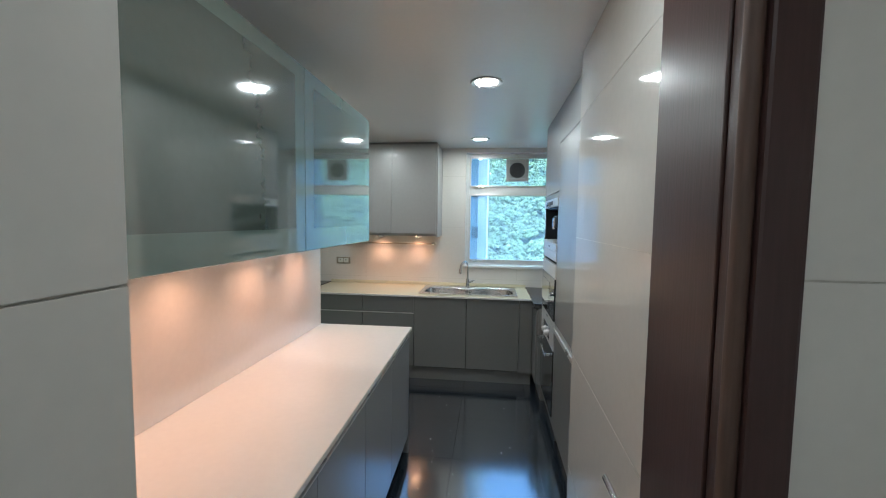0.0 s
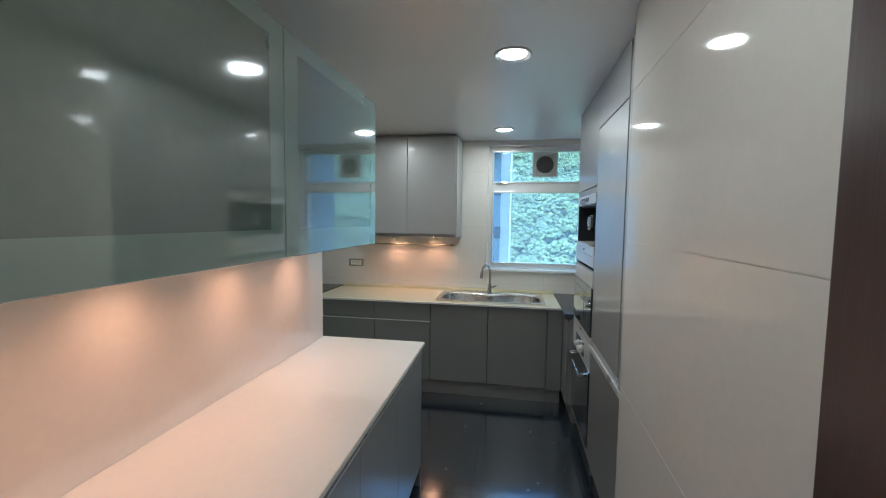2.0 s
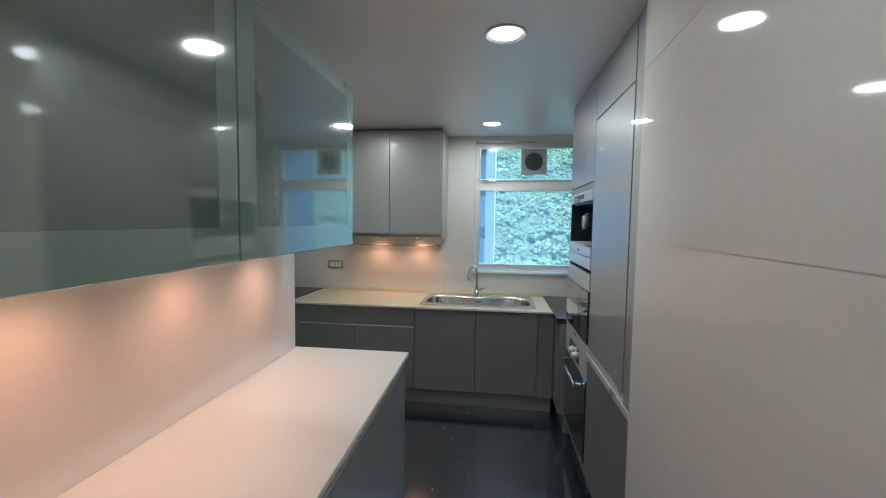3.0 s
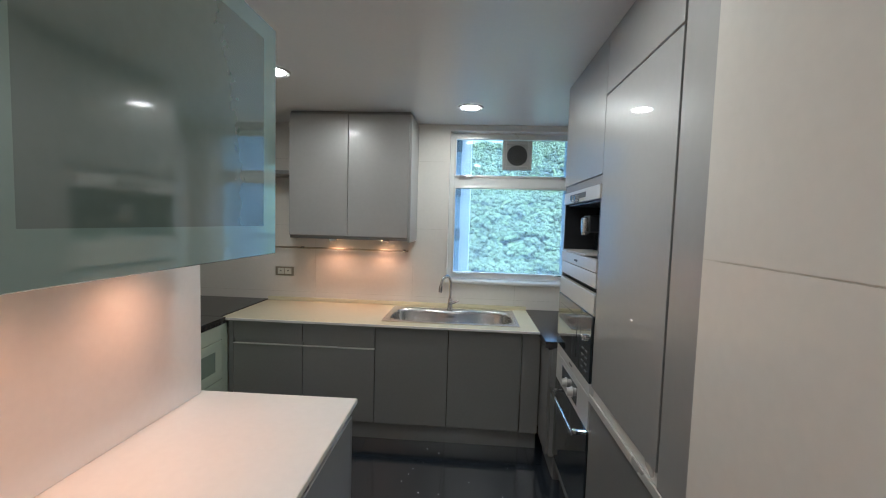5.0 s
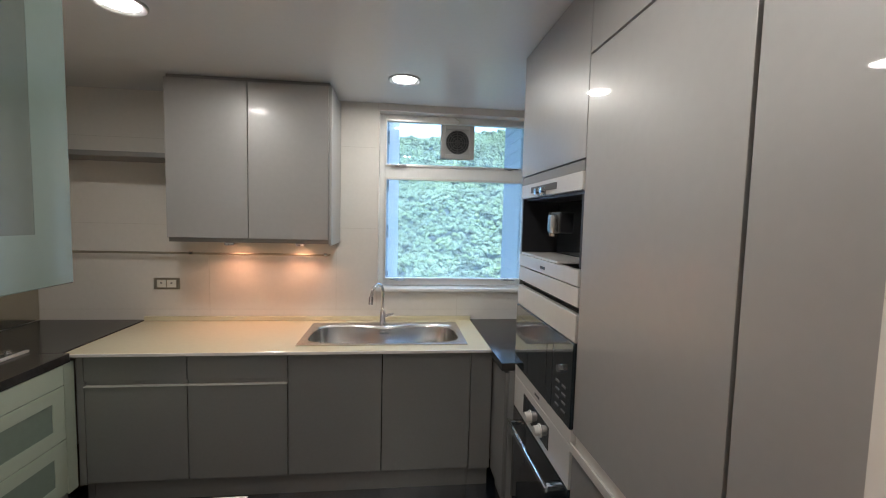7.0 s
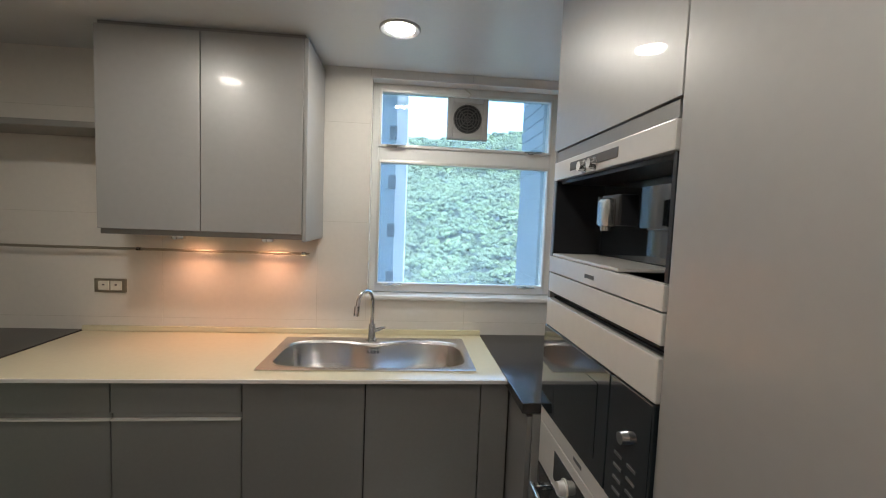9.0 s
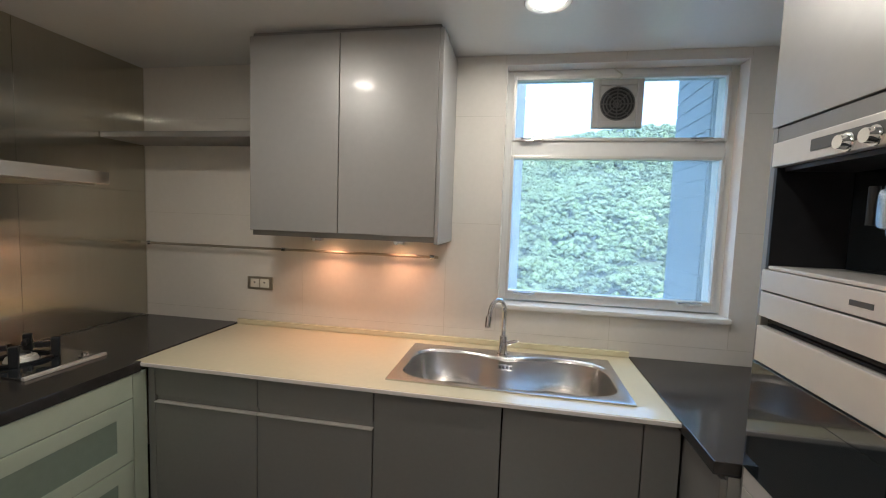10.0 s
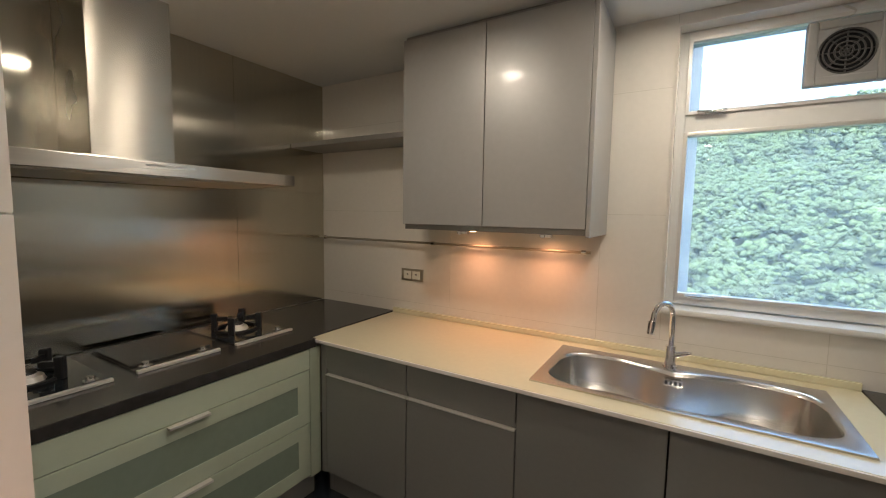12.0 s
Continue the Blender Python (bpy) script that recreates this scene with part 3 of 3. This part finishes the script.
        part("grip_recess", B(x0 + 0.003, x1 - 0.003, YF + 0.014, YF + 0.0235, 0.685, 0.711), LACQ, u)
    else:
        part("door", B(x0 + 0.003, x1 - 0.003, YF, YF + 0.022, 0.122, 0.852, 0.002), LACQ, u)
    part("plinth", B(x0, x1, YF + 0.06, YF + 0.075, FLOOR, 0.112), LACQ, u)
    return u


for x0, x1, d in ((-1.562, -1.022, 1), (-1.022, -0.470, 1), (-0.470, 0.075, 0), (0.075, 0.612, 0)):
    base_unit(x0, x1, d)
for x0, x1 in ((-1.600, -1.564), (0.614, 0.745)):
    f = thing("corner_filler", ((x0 + x1) / 2, YF, FLOOR), "narrow grey lacquered corner filler strip", "filler panel")
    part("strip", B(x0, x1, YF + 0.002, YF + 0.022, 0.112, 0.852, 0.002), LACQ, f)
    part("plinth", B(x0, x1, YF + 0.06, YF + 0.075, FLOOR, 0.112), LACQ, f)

side = thing("corner_cabinet", (0.76, 4.08, FLOOR), "grey base cabinet under the black worktop", "base cabinet")
part("carcass", B(0.772, 1.415, 3.955, YW - 0.01, 0.11, 0.838), CARCASS, side)
part("door", B(0.750, 0.770, 3.956, YF - 0.004, 0.122, 0.828, 0.002), LACQ, side)
part("plinth", B(0.80, 0.815, 3.955, YF + 0.06, FLOOR, 0.112), LACQ, side)
side_top = thing("black_worktop", (1.07, 4.45, 0.84), "black polished granite worktop beside the sink", "worktop")
part("slab", B(0.728, 1.415, 3.954, YW - 0.002, 0.842, 0.884, 0.003), GRANITE, side_top)

# cream worktop with a hole for the sink
SX0, SX1, SY0, SY1 = -0.440, 0.598, 4.300, 4.835
hx0, hx1, hy0, hy1 = SX0 + 0.02, SX1 - 0.02, SY0 + 0.02, SY1 - 0.02
worktop = thing("cream_worktop", (-0.43, 4.58, 0.85), "cream back-painted glass worktop with a low upstand", "worktop")
bm = ring_frame(0.862, 0.880, (4.208, YW - 0.002, -0.727, 1.640), (hy0, hy1, -hx1, -hx0))
bmesh.ops.transform(bm, verts=bm.verts, matrix=Matrix(((0, 0, -1, 0), (0, 1, 0, 0), (1, 0, 0, 0), (0, 0, 0, 1))))
part("slab", bm, CREAM, worktop)
part("edge_trim", B(-1.640, 0.727, 4.200, 4.207, 0.862, 0.879, 0.002), WHITETOP, worktop)
part("upstand", B(-1.640, 0.727, YW - 0.022, YW - 0.003, 0.881, 0.912, 0.003), CREAM, worktop)

# sink: rim, and one long bowl with a waisted back edge
sink = thing("kitchen_sink", (0.08, 4.57, 0.88), "wide stainless steel inset sink with a waisted back edge", "sink")
cx, cy, N = (SX0 + SX1) / 2, 4.560, 96


def lobe(k, a, b, waist):
    ang = k * math.tau / N
    c, s = math.cos(ang), math.sin(ang)
    x = a * math.copysign(abs(c) ** 0.42, c)
    y = b * math.copysign(abs(s) ** 0.48, s)
    if y > 0:
        y -= waist * math.exp(-(x / 0.14) ** 2)
    return cx + x, cy + y


def square(k):
    ang = k * math.tau / N
    c, s = math.cos(ang), math.sin(ang)
    m = max(abs(c), abs(s))
    hx, hy = (SX1 - SX0) / 2, (SY1 - SY0) / 2
    return (SX0 + SX1) / 2 + hx * max(-1, min(1, c / m)), (SY0 + SY1) / 2 + hy * max(-1, min(1, s / m))


bm = bmesh.new()
rings = [[bm.verts.new((*square(k), 0.881)) for k in range(N)], [bm.verts.new((*square(k), 0.888)) for k in range(N)]]
for a, b, w, z in ((0.492, 0.232, 0.075, 0.889), (0.486, 0.226, 0.075, 0.885), (0.480, 0.220, 0.075, 0.872)):
    rings.append([bm.verts.new((*lobe(k, a, b, w), z)) for k in range(N)])
for a, b in zip(rings, rings[1:]):
    for k in range(N):
        bm.faces.new((a[k], a[(k + 1) % N], b[(k + 1) % N], b[k]))
part("rim", bm, SINK, sink, "flat polished rim", True)
bm = bmesh.new()
rings = []
for a, b, w, z in ((0.480, 0.220, 0.075, 0.872), (0.468, 0.208, 0.07, 0.76), (0.445, 0.19, 0.06, 0.725), (0.39, 0.14, 0.03, 0.712), (0.12, 0.05, 0.0, 0.706)):
    rings.append([bm.verts.new((*lobe(k, a, b, w), z)) for k in range(N)])
for a, b in zip(rings, rings[1:]):
    for k in range(N):
        bm.faces.new((a[k], a[(k + 1) % N], b[(k + 1) % N], b[k]))
bm.faces.new(rings[-1])
part("bowl", bm, SINK, sink, "deep satin steel bowl", True)
part("drain", C((cx, cy, 0.707), (cx, cy, 0.712), 0.045, 0.040), CHROME, sink)
ov = part("overflow", B(cx - 0.045, cx + 0.03, 4.688, 4.692, 0.835, 0.862, 0.001), CHROME, sink, "slotted overflow grille")
for k in range(4):
    part("slot", B(cx - 0.038 + k * 0.018, cx - 0.028 + k * 0.018, 4.685, 4.6885, 0.840, 0.857), BLACKGAP, ov)

tap = thing("mixer_tap", (0.055, 4.79, 0.888), "chrome swan-neck kitchen mixer tap on the sink rim", "tap")
part("body", cyl(C((0.055, 4.79, 0.888), (0.055, 4.79, 0.985), 0.024, 0.021), (0.055, 4.79, 0.888), (0.055, 4.79, 0.896), 0.031), CHROME, tap, smooth=True)
pts = [(0.055, 4.79, 0.98), (0.055, 4.79, 1.06), (0.055, 4.79, 1.12)]
for k in range(1, 13):
    a = k * math.pi / 12
    pts.append((0.055 - 0.036 * (1 - math.cos(a)), 4.79 - 0.052 * (1 - math.cos(a)), 1.12 + 0.064 * math.sin(a)))
pts += [(pts[-1][0] - 0.004, pts[-1][1] - 0.006, 1.10)]
neck = part("swan_neck", tube(pts, 0.0125), CHROME, tap, smooth=True)
e = pts[-1]
part("nozzle", C((e[0], e[1], e[2] + 0.01), (e[0] - 0.004, e[1] - 0.005, e[2] - 0.045), 0.017, 0.016), CHROME, neck, smooth=True)
part("lever", cyl(C((0.07, 4.785, 0.945), (0.115, 4.77, 0.965), 0.012, 0.010), (0.112, 4.771, 0.964), (0.135, 4.76, 0.972), 0.010, 0.005), CHROME, tap, smooth=True)

sock = thing("double_socket", (-1.49, YW, 1.11), "cream double light switch plate in a metal rim on the tiles", "switch plate")
sx0, sx1, sz0, sz1 = -1.575, -1.400, 1.108, 1.190
part("plate", B(sx0, sx1, YW - 0.010, YW - 0.0005, sz0, sz1, 0.003), SOCKET_RIM, sock)
for x0, x1 in ((sx0 + 0.024, (sx0 + sx1) / 2 - 0.004), ((sx0 + sx1) / 2 + 0.004, sx1 - 0.022)):
    rk = part("rocker", B(x0, x1, YW - 0.015, YW - 0.009, sz0 + 0.014, sz1 - 0.014, 0.003), SOCKET, sock)
    part("marking", B((x0 + x1) / 2 - 0.006, (x0 + x1) / 2 + 0.006, YW - 0.0158, YW - 0.0148, 1.15, 1.158), INK, rk)

# ---- wall cabinet, shelf and rail by the window ----
UX0, UX1, UY = -1.262, -0.290, 4.525
wall_cab = thing("wall_cabinet", (-0.78, UY, 1.50), "grey lacquered wall cabinet with two doors", "wall cabinet")
part("carcass", B(UX0, UX1 + 0.004, UY + 0.024, YW - 0.002, 1.478, CEIL - 0.02, 0.002), LACQ, wall_cab)
part("door", B(UX0 + 0.001, -0.782, UY, UY + 0.022, 1.506, CEIL - 0.028, 0.002), LACQ_DOOR, wall_cab)
part("door", B(-0.778, UX1 - 0.001, UY, UY + 0.022, 1.506, CEIL - 0.028, 0.002), LACQ_DOOR, wall_cab)
part("side_board", B(UX1, UX1 + 0.02, UY + 0.006, YW - 0.002, 1.470, CEIL - 0.024, 0.004), LACQ_DOOR, wall_cab)
# dark strip added behind the doors as the shade in their seam
part("seam_shade", B(-0.80, -0.76, UY + 0.0225, UY + 0.024, 1.51, CEIL - 0.03), BLACKGAP, wall_cab)
part("shadow_strip", B(UX0, UX1, UY + 0.03, YW - 0.002, CEIL - 0.02, CEIL - 0.001), CARCASS, wall_cab)
for x in (-0.915, -0.475):
    bm = box(B(x - 0.028, x + 0.028, UY + 0.045, UY + 0.075, 1.462, 1.478, 0.003), x - 0.016, x - 0.004, UY + 0.040, UY + 0.050, 1.458, 1.474)
    part("push_latch", bm, CHROME, wall_cab, "small metal latch under the door")
puck(-0.975, 4.82, 1.478, -0.975, 4.86)
puck(-0.545, 4.82, 1.478, -0.545, 4.86)
shelf = thing("wall_shelf", (-1.80, 4.80, 2.0), "grey wall shelf between the cabinet and the steel wall", "shelf")
part("board", B(XS + 0.003, UX0 - 0.002, 4.65, YW - 0.003, 2.004, 2.036, 0.003), LACQ, shelf)
rail = thing("utensil_rail", (-1.3, 4.91, 1.37), "thin dark metal utensil rail along the wall", "rail")
part("bar", C((XS + 0.01, 4.905, 1.374), (-0.335, 4.905, 1.374), 0.008), SOCKET_RIM, rail, smooth=True)
for x in (-2.26, -1.30, -0.37):
    part("bracket", cyl(C((x, 4.905, 1.374), (x, YW - 0.001, 1.374), 0.007), (x - 0.012, 4.905, 1.374), (x + 0.012, 4.905, 1.374), 0.013), CHROME, rail)

# ---- hob corner ----
YL, YRR = 2.934, 4.165
hob_top = thing("granite_worktop", (-1.98, 3.95, 0.85), "black polished granite worktop round the gas hob", "worktop")
bm = box(B(XS + 0.002, -1.598, YL, 4.204, 0.838, 0.886, 0.003), XS + 0.002, -1.643, 4.204, YW - 0.002, 0.838, 0.886, 0.003)
part("slab", bm, GRANITE, hob_top)
steel = thing("steel_splashback", (XS, 3.95, 0.89), "brushed stainless steel wall cladding behind the hob", "splashback")
for y0, y1 in ((YL, 3.0315), (3.0325, 4.2395), (4.2405, YW - 0.004)):
    for z0, z1 in ((0.888, 1.7015), (1.7025, CEIL - 0.003)):
        part("sheet", B(XS - 0.010, XS, y0, y1, z0, z1, 0.001), STEEL, steel)
hob = thing("drawer_cabinet", (-1.62, 3.55, FLOOR), "base cabinet with pale green glass drawers under the hob", "drawer cabinet")
part("carcass", B(XS + 0.01, -1.626, YL, YRR + 0.01, 0.11, 0.838), CARCASS, hob)
for z0, z1, glass in ((0.725, 0.834, 0), (0.428, 0.721, 1), (0.128, 0.424, 1)):
    x0, x1 = -1.624, -1.604
    if glass:
        d = part("drawer", ring_frame(x0, x1, (YL + 0.002, YRR, z0, z1), (YL + 0.08, YRR - 0.078, z0 + 0.075, z1 - 0.068)), PALE_GREEN, hob)
        part("frosted_panel", B(x0, x1 - 0.003, YL + 0.08, YRR - 0.078, z0 + 0.075, z1 - 0.068), PALE_IN, d, "darker frosted glass panel")
        part("handle", box(B(x1 + 0.001, x1 + 0.026, 3.462, 3.622, z1 - 0.004, z1 + 0.000), x1 + 0.022, x1 + 0.027, 3.462, 3.622, z1 - 0.010, z1 + 0.001, 0.001), ALU, d, "aluminium lip handle")
    else:
        part("drawer", B(x0, x1, YL + 0.002, YRR, z0, z1, 0.002), PALE_GREEN, hob)
part("plinth", B(-1.68, -1.665, YL, YRR + 0.075, FLOOR, 0.112), CARCASS, hob)
part("corner_post", B(-1.622, -1.606, YRR + 0.004, YF - 0.002, 0.112, 0.836), PALE_GREEN, hob)


def burner_module(y0, y1, covered):
    g = thing("gas_hob", (-2.02, (y0 + y1) / 2, 0.886), "black glass hob module with a %s" % ("flat closed lid" if covered else "gas burner and iron pan supports"), "gas hob", "hob modules in the granite")
    part("glass_plate", B(-2.28, -1.835, y0 + 0.006, y1 - 0.006, 0.8865, 0.894, 0.002), GRANITE if covered else DARKGLASS, g)
    part("front_strip", B(-1.833, -1.815, y0 + 0.006, y1 - 0.006, 0.8865, 0.900, 0.002), ALU, g, "silver front strip")
    ym = (y0 + y1) / 2
    for y in ((y0 + 0.06, y1 - 0.06) if covered else (y1 - 0.06,)):
        part("knob", cyl(C((-1.875, y, 0.894), (-1.875, y, 0.914), 0.016, 0.014), (-1.875, y, 0.894), (-1.875, y, 0.898), 0.026), CHROME, g, smooth=True)
    if covered:
        part("lid", B(-2.275, -1.90, y0 + 0.012, y1 - 0.012, 0.8945, 0.902, 0.003), GRANITE, g, "dark flat lid")
        return
    xb = -2.08
    b = part("burner", cyl(C((xb, ym, 0.894), (xb, ym, 0.912), 0.060, 0.052), (xb, ym, 0.912), (xb, ym, 0.922), 0.040, 0.036), ALU, g, "round gas burner", True)
    part("cap", C((xb, ym, 0.922), (xb, ym, 0.930), 0.033, 0.028), DARKPLASTIC, b, smooth=True)
    for k in range(4):
        a = k * math.pi / 2 + math.pi / 4
        c, s = math.cos(a), math.sin(a)
        bm = B(0.045, 0.125, -0.009, 0.009, 0.944, 0.966, 0.003)
        box(bm, 0.100, 0.130, -0.016, 0.016, 0.894, 0.985, 0.005)
        bmesh.ops.transform(bm, verts=bm.verts, matrix=Matrix.Translation((xb, ym, 0)) @ Matrix.Rotation(a, 4, "Z"))
        part("pan_support", bm, DARKPLASTIC, g, "black cast-iron pan support")
    bm = bmesh.new()
    n = 32
    rr = [[bm.verts.new((xb + r * math.cos(k * math.tau / n), ym + r * math.sin(k * math.tau / n), z)) for k in range(n)] for r, z in ((0.112, 0.896), (0.112, 0.906), (0.098, 0.906), (0.098, 0.896))]
    for p, q in zip(rr, rr[1:]):
        for k in range(n):
            bm.faces.new((p[k], p[(k + 1) % n], q[(k + 1) % n], q[k]))
    part("support_ring", bm, DARKPLASTIC, g, smooth=True)


burner_module(3.00, 3.385, False)
burner_module(3.455, 3.815, True)
burner_module(3.885, 4.235, False)

hood = thing("cooker_hood", (-2.03, 3.57, 1.69), "stainless steel chimney hood with a wide flat canopy", "cooker hood")
HX, HL, HR = -1.735, 2.960, 4.195
bm = bmesh.new()
box(bm, XS + 0.002, HX, HL, HR, 1.698, 1.754, 0.002)
can = part("canopy", bm, STEEL_H, hood)
part("filter_panel", B(XS + 0.05, HX - 0.03, HL + 0.04, 3.565, 1.690, 1.697), SOCKET_RIM, can, "metal grease filter")
part("filter_panel", B(XS + 0.05, HX - 0.03, 3.575, HR - 0.04, 1.690, 1.697), SOCKET_RIM, can, "metal grease filter")
part("control_slot", B(HX - 0.001, HX + 0.0025, 3.49, 3.675, 1.734, 1.741), CHROME, can, "slim control strip")
part("chimney", B(XS + 0.002, -2.0, 3.41, 3.73, 1.755, CEIL - 0.002, 0.004), STEEL_V, hood)

# ---- counter along the partition ----
PX = -0.255
pen_top = thing("white_worktop", (-0.6, 1.9, 0.86), "long white satin worktop along the partition", "worktop")
RUN = [pen_top]
part("slab", B(-0.946, -0.249, 0.785, 2.962, 0.858, 0.880, 0.002), WHITETOP, pen_top)
part("edge_strip", B(-0.2487, -0.2465, 0.785, 2.962, 0.859, 0.879, 0.0008), SOCKET, pen_top, "thin front edge strip")
for k, (y0, y1) in enumerate(((0.80, 1.30), (1.30, 1.83), (1.83, 2.362), (2.362, 2.895))):
    u = thing("base_cabinet", (PX, (y0 + y1) / 2, FLOOR), "grey gloss base cabinet under the long white worktop", "base cabinet", "base cabinets along the partition")
    RUN.append(u)
    # near-black carcass gives the door gaps their shade by colour
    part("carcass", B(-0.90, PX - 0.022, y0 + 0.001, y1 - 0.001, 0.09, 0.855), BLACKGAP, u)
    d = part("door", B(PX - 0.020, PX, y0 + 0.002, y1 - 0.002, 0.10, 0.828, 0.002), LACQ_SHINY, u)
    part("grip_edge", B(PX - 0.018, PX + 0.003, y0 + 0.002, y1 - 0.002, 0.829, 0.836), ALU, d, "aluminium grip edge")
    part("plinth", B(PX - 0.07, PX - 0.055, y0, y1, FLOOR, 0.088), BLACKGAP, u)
endp = thing("end_panel", (-0.58, 2.91, FLOOR), "grey end panel closing the base cabinets", "panel")
part("board", B(-0.912, PX, 2.897, 2.917, FLOOR, 0.856, 0.002), LACQ, endp)
splash = thing("splash_panel", (-0.925, 1.9, 0.88), "plain pinkish white wall panel above the worktop", "wall panel")
part("sheet", B(-0.929, -0.919, 0.780, 2.929, 0.8815, 1.553), SPLASH, splash)
part("sheet", B(-0.929, -0.919, 0.780, 2.929, 1.557, CEIL - 0.003), SPLASH, splash)

# the counter run stands a little askew to the partition
hinge = Vector((-0.249, 2.962, 0))
askew = Matrix.Translation(hinge) @ Matrix.Rotation(radians(0.75), 4, "Z") @ Matrix.Translation(-hinge)
for run in RUN:
    run.matrix_basis = askew @ run.matrix_basis

HF, HB, HT = -0.495, 1.510, 2.292
for y0, y1 in ((0.785, 1.788), (1.793, 2.728)):
    u = thing("glass_wall_cabinet", (-0.70, (y0 + y1) / 2, HB), "wall cabinet with a glossy grey-green glass door", "wall cabinet", "glass-fronted wall cabinets")
    part("carcass", B(-0.917, HF - 0.024, y0, y1, HB + 0.004, HT - 0.004), WHITE, u)
    b = 0.085
    d = part("door", ring_frame(HF - 0.022, HF, (y0, y1, HB, HT), (y0 + b, y1 - b, HB + 0.10, HT - 0.062)), GREEN_RIM, u)
    part("glass_centre", B(HF - 0.020, HF - 0.0004, y0 + b, y1 - b, HB + 0.10, HT - 0.062), GREEN_IN, d, "darker frosted glass centre")
for y in (1.02, 1.52, 2.03, 2.53):
    puck(-0.75, y, HB + 0.003, -0.79, y)

# ---- entrance: narrow door leaf and its frame ----
door = tagged(new("door_1"), "narrow dark-stained wooden door leaf, standing open", "door", kind="structure")
door.location = (0.675, 0.72, FLOOR)
part("leaf", B(0.656, 0.700, 0.775, 1.035, FLOOR + 0.006, 2.42, 0.003), WOOD, door)
h = part("door_handle", cyl(C((0.656, 0.985, 1.025), (0.646, 0.985, 1.025), 0.026, 0.024), (0.650, 0.985, 1.025), (0.606, 0.985, 1.025), 0.010), CHROME, door, "polished metal lever handle", True)
part("lever", tube([(0.606, 0.985, 1.025), (0.602, 0.990, 1.025), (0.600, 1.01, 1.025), (0.600, 1.06, 1.024), (0.600, 1.10, 1.022)], 0.009), CHROME, h, smooth=True)
frame_1 = tagged(new("door_frame"), "dark wooden moulded door frame with a worn edge", "door frame", kind="structure")
frame_1.location = (0.70, 0.70, FLOOR)
part("inner_bead", B(0.660, 0.700, 0.722, 0.773, FLOOR, 2.44, 0.004), WOOD, frame_1)
part("worn_moulding", C((0.655, 0.712, FLOOR), (0.655, 0.712, 2.44), 0.0130, n=16), WOOD_LIGHT, frame_1, "worn lighter brown moulding", True)
part("jamb", B(0.666, 0.730, 0.692, 0.7105, FLOOR, 2.44, 0.006), WOOD, frame_1)
part("head", B(-0.488, 0.733, 0.684, 0.716, 2.441, 2.495, 0.006), WOOD, frame_1)

# ---- crumbs on the floor ----
rng = np.random.default_rng(11)
bm = bmesh.new()
for k in range(46):
    x, y = rng.uniform(-0.2, 0.72), rng.uniform(1.7, 4.2)
    s = rng.uniform(0.002, 0.0045)
    bmesh.ops.create_icosphere(bm, subdivisions=1, radius=s, matrix=Matrix.LocRotScale((x, y, FLOOR + 0.0005 + s * 0.5), None, (1, rng.uniform(0.6, 1.3), 0.6)))
tagged(part("floor_crumbs", bm, CRUMB), "tiny white crumbs scattered on the black floor", "debris", kind="stuff")

# ---- pieces: wall tiles and floor slabs ----
ROWS_Z = (FLOOR, 0.357, 0.962, 1.574, 2.174, CEIL)
J = 0.0015


def cut(cell, hole):
    """What is left of a rectangle round a rectangular hole."""
    u0, u1, v0, v1 = cell
    a0, a1, b0, b1 = hole
    if a1 <= u0 or a0 >= u1 or b1 <= v0 or b0 >= v1:
        return [cell]
    out = [(u0, a0, v0, v1), (a1, u1, v0, v1), (max(u0, a0), min(u1, a1), v0, b0), (max(u0, a0), min(u1, a1), b1, v1)]
    return [c for c in out if c[1] - c[0] > 0.004 and c[3] - c[2] > 0.004]


def tile_wall(wall, axis, at, toward, u_edges, hole=None, drop=0.0):
    for u0, u1 in zip(u_edges, u_edges[1:]):
        for v0, v1 in zip(ROWS_Z, ROWS_Z[1:]):
            v0, v1 = (v - drop if FLOOR < v < CEIL else v for v in (v0, v1))
            for a in (cut((u0, u1, v0, v1), hole) if hole else [(u0, u1, v0, v1)]):
                p, q = sorted((at, at + 0.009 * toward))
                if axis == "y":
                    bm = B(a[0] + J, a[1] - J, p, q, a[2] + J, a[3] - J)
                else:
                    bm = B(p, q, a[0] + J, a[1] - J, a[2] + J, a[3] - J)
                part("tile", bm, TILE, wall)


tile_wall(wall_window, "y", YW, 1, (XS, -1.20, -0.30, 0.62, 1.42), WIN)
tile_wall(wall_tiled, "x", 0.743, 1, (0.80, 2.262))
tile_wall(wall_entry_left, "x", -0.060, -1, (-1.3, -0.74, 0.46), drop=-0.008)
tile_wall(wall_entry, "y", 0.710, 1, (0.735, 1.55))
for i in range(7):
    for j in range(11):
        x0, y0 = -2.33 + 0.6 * i, -1.4 + 0.61 * j
        part("slab", B(x0 + 0.001, min(x0 + 0.6, 1.6) - 0.001, y0 + 0.001, y0 + 0.609, FLOOR - 0.012, FLOOR), STONE, floor)
corner = Vector((0.743, 2.262, 0))
wall_tiled.matrix_basis = Matrix.Translation(corner) @ Matrix.Rotation(radians(-1.3), 4, "Z") @ Matrix.Translation(-corner)
